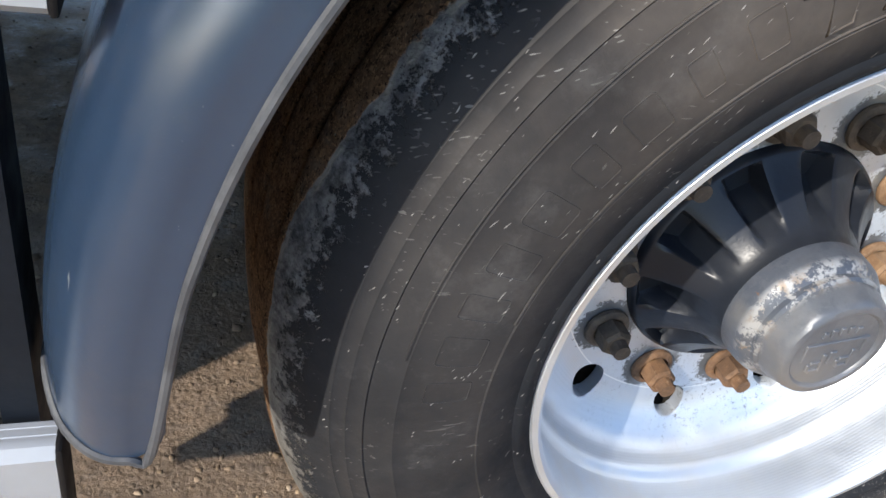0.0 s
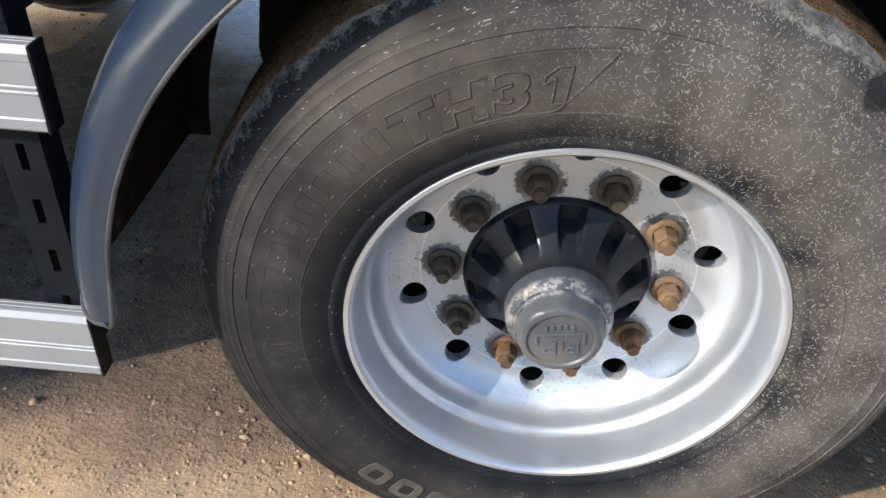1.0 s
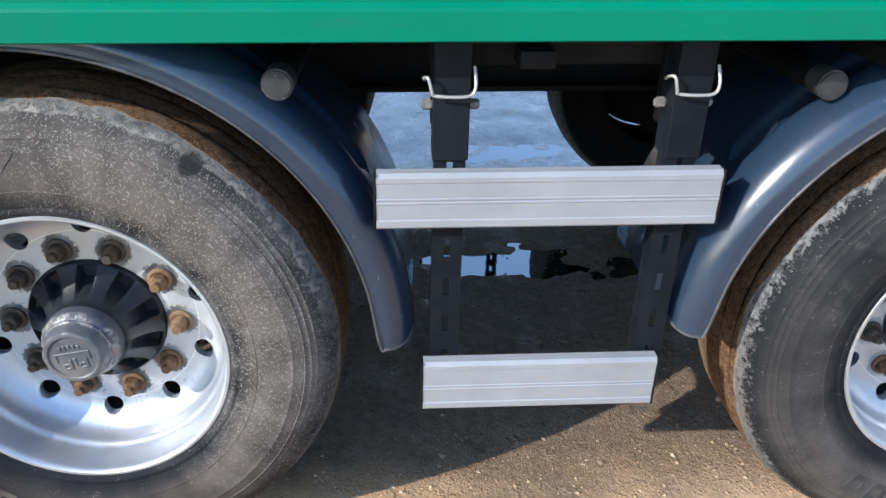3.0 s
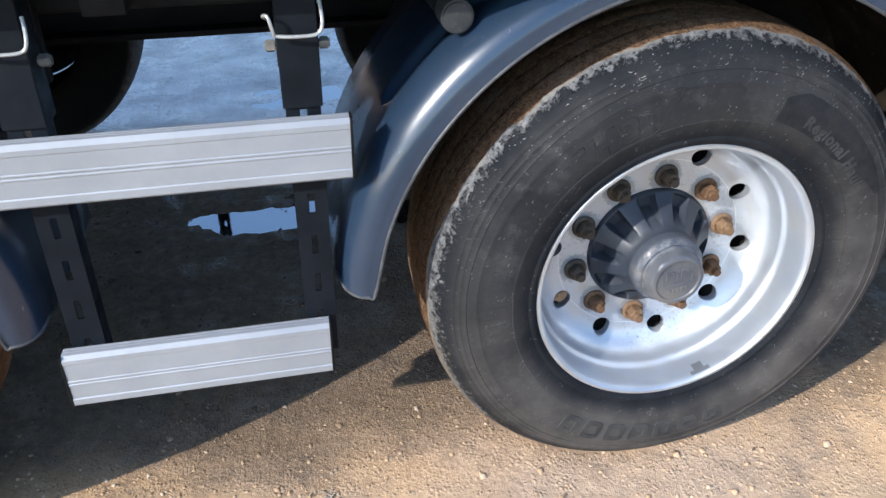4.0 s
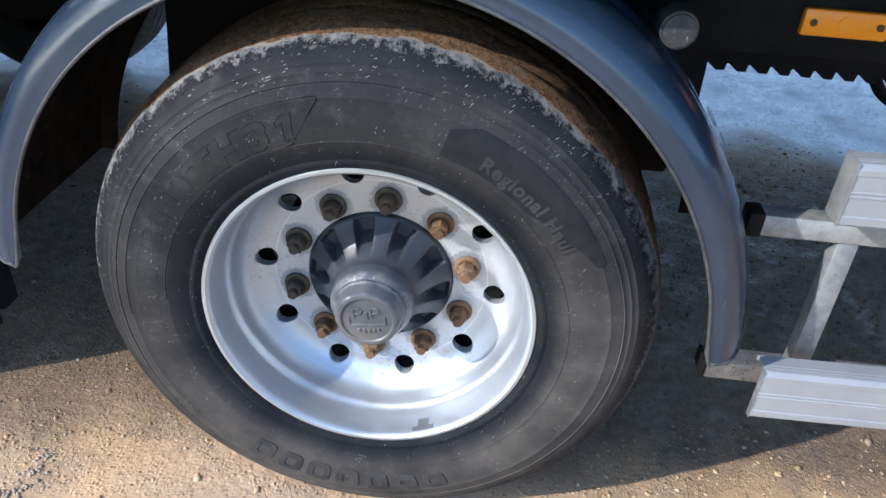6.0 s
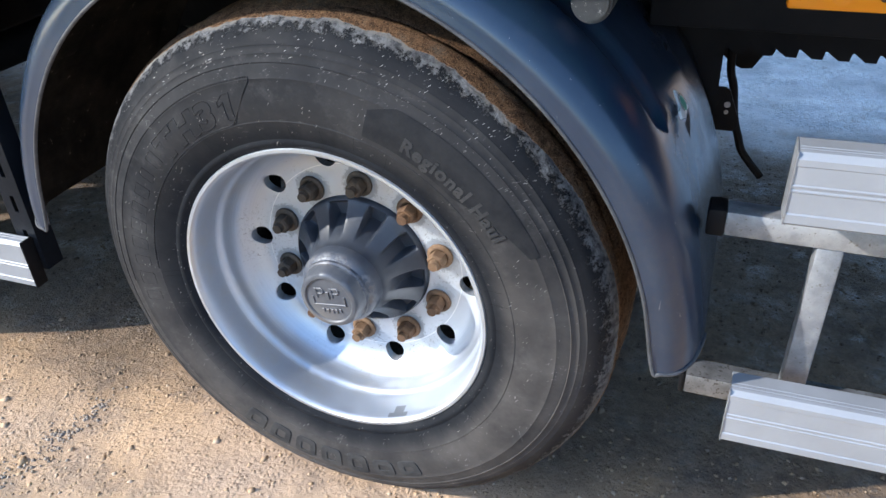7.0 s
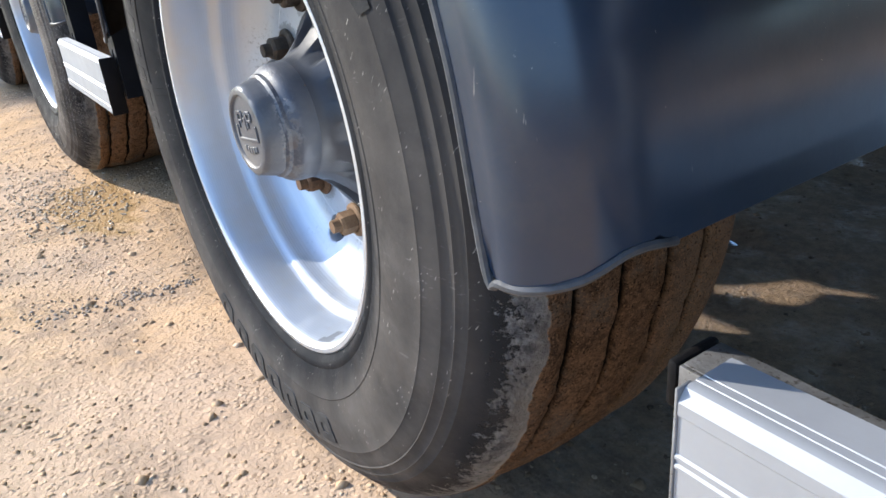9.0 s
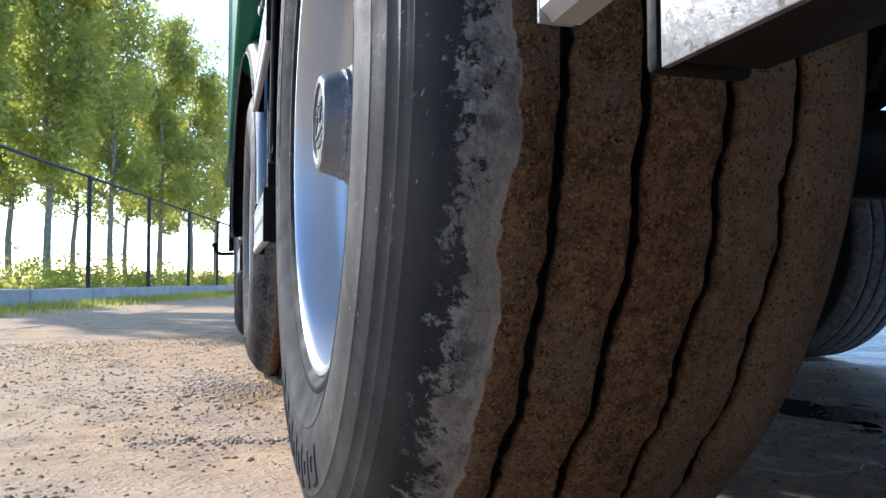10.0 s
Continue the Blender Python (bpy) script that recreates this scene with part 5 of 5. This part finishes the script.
def slab(bm, edge, y0, y1):
    """A flat plate of the given outline in x and z, from y0 to y1."""
    n = len(edge)
    vs = [bm.verts.new((u, y, w)) for y in (y0, y1) for u, w in edge]
    for k in range(n):
        bm.faces.new((vs[k], vs[(k + 1) % n], vs[n + (k + 1) % n], vs[n + k]))
    bm.faces.new(vs[n - 1::-1])
    bm.faces.new(vs[n:])
    bmesh.ops.recalc_face_normals(bm, faces=bm.faces)


def build_hangers():
    """The brackets, hose and valve that hang behind the wheel, and the bent bar of the other side."""
    bm = bmesh.new()
    slab(bm, ((2.29, 1.1), (2.29, .7), (2.33, .62), (2.38, .62), (2.412, .7), (2.416, .78), (2.412, 1.1)), .49, .5)
    plate = part("hanger_plate", bm, BLACK, trailer, smooth=False)
    bm = bmesh.new()
    slab(bm, ((2.38, .75), (2.43, .75), (2.438, .745), (2.461, .69), (2.461, .666), (2.455, .66), (2.38, .66)), .598, .604)
    br = part("bracket_plate", bm, BLACK, plate, smooth=False)
    # pale discs coloured as the light seen through the plate's two holes
    bm = bmesh.new()
    rod(bm, (2.437, .595, .716), (2.437, .6, .716), .006, n=12)
    part("large_bolt_head", bm, WIRE, plate)
    bm = bmesh.new()
    rod(bm, (2.437, .595, .7), (2.437, .6, .7), .0042, n=12)
    part("small_bolt_head", bm, WIRE, plate)
    bm = bmesh.new()
    slab(bm, ((2.39, .756), (2.402, .726), (2.432, .698), (2.456, .688), (2.479, .69), (2.503, .73), (2.516, .722), (2.522, .736), (2.51, .75), (2.53, .8), (2.53, 1.05), (2.36, 1.05), (2.36, .8)), .9, 1.02)
    valve = part("valve_block", bm, BLACK, trailer, smooth=False)
    bm = bmesh.new()
    pipe(bm, [(2.428, .85, .86), (2.432, .85, .714), (2.446, .85, .66), (2.458, .85, .59), (2.475, .85, .539), (2.491, .85, .501), (2.54, .86, .44)], .0095, 8)
    part("air_hose", bm, BLACK, valve)
    bm = bmesh.new()
    pipe(bm, [(3.222, 1.62, .9), (3.226, 1.6, .7), (3.229, 1.6, .606), (3.264, 1.6, .519), (3.307, 1.6, .463), (3.371, 1.6, .432), (3.5, 1.6, .428), (4.4, 1.6, .428)], .021, 10)
    rest = part("bent_tube", bm, BLACK, trailer)
    bm = bmesh.new()
    rod(bm, (3.45, 1.6, .445), (3.84, 1.6, .225), .02, n=10)
    part("brace", bm, BLACK, rest)


build_hangers()


def build_rear_hook():
    """The bent black arm with a round end at the trailer's rear."""
    bm = bmesh.new()
    pipe(bm, [(-3.0, .02, .53), (-3.0, -.06, .525), (-3.0, -.1, .53), (-3.0, -.125, .55), (-3.0, -.13, .58)], .012, 10)
    arm = part("rear_arm", bm, BLACK, trailer)
    bm = bmesh.new()
    rod(bm, (-3.0, -.13, .575), (-3.0, -.13, .605), .024, .02, n=16)
    part("round_end", bm, BLACK, arm)
    bm = bmesh.new()
    box(bm, -3.05, -2.95, .02, .12, .45, 1.1, .005)
    part("arm_bracket", bm, BLACK, arm)


build_rear_hook()


# ---- fence, verge and trees behind the yard ----
F0, FD = Vector((-12.5, -2.4, 0)), Vector((-3.4, .75, 0))


def build_verge():
    side = Vector((-FD.y, FD.x, 0)).normalized() * -1
    d = FD.normalized()
    if side.x > 0:
        side = -side
    bm = bmesh.new()
    for i in range(-5, 14):
        p = F0 + FD * i * .6 - side * .9
        q = p + d * 2.03
        vs = [p, q, q + side * .25, p + side * .25]
        lo = [bm.verts.new((v.x, v.y, -.05)) for v in vs]
        hi = [bm.verts.new((v.x, v.y, .23)) for v in vs]
        for k in range(4):
            bm.faces.new((lo[k], lo[(k + 1) % 4], hi[(k + 1) % 4], hi[k]))
        bm.faces.new(hi)
    bmesh.ops.recalc_face_normals(bm, faces=bm.faces)
    tagged(part("kerb", bm, CONCRETE, None, smooth=False), "low grey concrete kerb blocks along the fence", "kerb", kind="structure")
    bm = bmesh.new()
    a, b = F0 - FD * 4 - side * .66, F0 + FD * 12 - side * .66
    vs = [a, b, b + side * 300, a + side * 300]
    lo = [bm.verts.new((v.x, v.y, .2)) for v in vs]
    bm.faces.new(lo)
    bmesh.ops.recalc_face_normals(bm, faces=bm.faces)
    soil = make_plain("verge_soil", (0.1, 0.12, 0.04), (0.3, 0.26, 0.12), (0.9, 1.0), 0.8, bump=0.5, fine=8)
    tagged(part("verge", bm, soil, None, smooth=False), "grassy field behind the fence", "verge", kind="structure")
    # fence
    fence = tagged(new("fence"), "tall black wire fence with thin posts", "fence")
    metal = make_plain("dark_fence_paint", (0.02, 0.022, 0.022), (0.04, 0.042, 0.04), (0.5, 0.7), 10)
    for i in range(-4, 11):
        p = F0 + FD * i
        bm = bmesh.new()
        rod(bm, (0, 0, .15), (0, 0, 2.28), .042, n=10)
        part("post", bm, metal, fence, loc=p)
        bm = bmesh.new()
        q = FD
        rod(bm, (0, 0, 2.26), (q.x, q.y, 2.26), .028, n=8)
        part("top_rail", bm, metal, fence, loc=p)
    A, B = F0 - FD * 4, F0 + FD * 11
    for z in [.3 + .15 * k for k in range(13)]:
        bm = bmesh.new()
        rod(bm, (A.x, A.y, z), (B.x, B.y, z), .0028, n=3, cap=False)
        part("wire", bm, metal, fence)
    return side


SIDE_WAY = build_verge()


def leaf_cloud(rng, centres, radii, n, size, squash=1.0):
    verts, faces = [], []
    for i in range(n):
        k = rng.integers(len(centres))
        d = rng.normal(size=3)
        d /= np.linalg.norm(d)
        p = np.array(centres[k]) + d * radii[k] * (0.35 + 0.65 * rng.random() ** .5) * (1, 1, squash)
        u = rng.normal(size=3)
        u /= np.linalg.norm(u)
        w = np.cross(u, rng.normal(size=3))
        w /= np.linalg.norm(w) + 1e-9
        s = size * rng.uniform(.6, 1.4)
        o = len(verts)
        verts += [tuple(p - s * u), tuple(p + .55 * s * w), tuple(p + s * u), tuple(p - .55 * s * w)]
        faces.append((o, o + 1, o + 2, o + 3))
    return verts, faces


def build_tree(seed, x, y, h, spread, limbs, leaves):
    rng = np.random.default_rng(seed)
    tree = tagged(new("poplar_tree"), "tall slim poplar tree with yellow-green autumn leaves", "tree", group="poplars behind the fence")
    tree.location = (x, y, .15)
    bm = bmesh.new()
    pts = [(rng.normal() * .035 * i, rng.normal() * .035 * i, h * .9 * i / 6) for i in range(7)]
    for i in range(6):
        rod(bm, pts[i], pts[i + 1], .145 * (1 - i / 6.5), .145 * (1 - (i + 1) / 6.5), n=9, cap=False)
    tips = []
    for i in range(limbs):
        z = h * (.25 + .72 * i / limbs)
        k = min(int(z / (h * .9) * 6), 5)
        base = Vector(pts[k]).lerp(Vector(pts[k + 1]), z / (h * .9) * 6 - k) if k < 6 else Vector(pts[6])
        a = rng.uniform(0, 6.28)
        L = spread * (1 - .55 * abs(z / h - .5)) * rng.uniform(.6, 1.1)
        tip = base + Vector((math.cos(a) * L, math.sin(a) * L, L * rng.uniform(.5, 1.1)))
        rod(bm, base, tip, .045, .01, n=5, cap=False)
        tips += [tuple(base.lerp(tip, .6)), tuple(tip)]
    part("trunk", bm, BARK, tree, "grey-brown bark")
    v, f = leaf_cloud(rng, tips, [spread * rng.uniform(.28, .55) for _ in tips], leaves, .1)
    me = bpy.data.meshes.new("crown")
    me.from_pydata(v, [], f)
    me.materials.append(LEAF)
    ob = new("crown", me)
    ob.parent = tree


# two rows of poplars run along the fence, the second a little way behind
rng0 = np.random.default_rng(9)
ROWS = ((6.5, (.75, 2.2, 3.83, 5.76, 7.7, 9.6, 11.5)), (10.0, (3.3, 5.23, 7.16, 9.1, 11.0)))
for off, stations in ROWS:
    for b in stations:
        p = F0 + FD * (b + rng0.uniform(-.06, .06)) + SIDE_WAY * (off + rng0.uniform(-.3, .3))
        spread = min(rng0.uniform(1.5, 1.95), .7 + .3 * b)
        build_tree(int(100 * b), p.x, p.y, rng0.uniform(13.0, 14.4), spread, 60, 16000)


def build_shrubs():
    rng = np.random.default_rng(3)
    c, r = [], []
    for i in range(300):
        p = F0 + FD * rng.uniform(-4, 12) + SIDE_WAY * rng.uniform(.3, 8)
        s = rng.uniform(.15, .45) + .45 * rng.random() ** 3
        c.append((p.x, p.y, .2 + s * .5))
        r.append(s)
    v, f = leaf_cloud(rng, c, r, 34000, .05)
    me = bpy.data.meshes.new("weeds")
    me.from_pydata(v, [], f)
    me.materials.append(GRASS)
    tagged(new("weeds", me), "green and yellow weeds along the fence", "weeds", kind="stuff")
    v, f = [], []
    for i in range(17000):
        p = F0 + FD * rng.uniform(-4, 12) - SIDE_WAY * (.95 + abs(rng.normal()) * .5)
        a, s = rng.uniform(0, 6.28), rng.uniform(.03, .13)
        o = len(v)
        v += [(p.x - .008 * math.cos(a), p.y - .008 * math.sin(a), 0), (p.x + .008 * math.cos(a), p.y + .008 * math.sin(a), 0), (p.x + rng.normal() * .02, p.y + rng.normal() * .02, s)]
        f.append((o, o + 1, o + 2))
    me = bpy.data.meshes.new("grass")
    me.from_pydata(v, [], f)
    me.materials.append(GRASS)
    tagged(new("grass", me), "short green grass at the foot of the kerb", "grass", kind="stuff")


build_shrubs()


def build_unseen_wall():
    """Plain unseen wall, added past the trailer's front and far side to darken reflections."""
    timber = make_plain("weathered_timber", (0.05, 0.042, 0.032), (0.1, 0.085, 0.065), (0.7, 0.9), 3, bump=0.3)
    for name, x0, x1, y0, y1 in (("wall_east", 24.0, 24.2, -34.0, 34.2), ("wall_north", -40.0, 24.0, 34.0, 34.2)):
        bm = bmesh.new()
        box(bm, x0, x1, y0, y1, -.1, 4.2, 0)
        tagged(part(name, bm, timber, None, smooth=False), "unseen plain dark timber wall added to darken reflections", "wall", kind="structure")


build_unseen_wall()
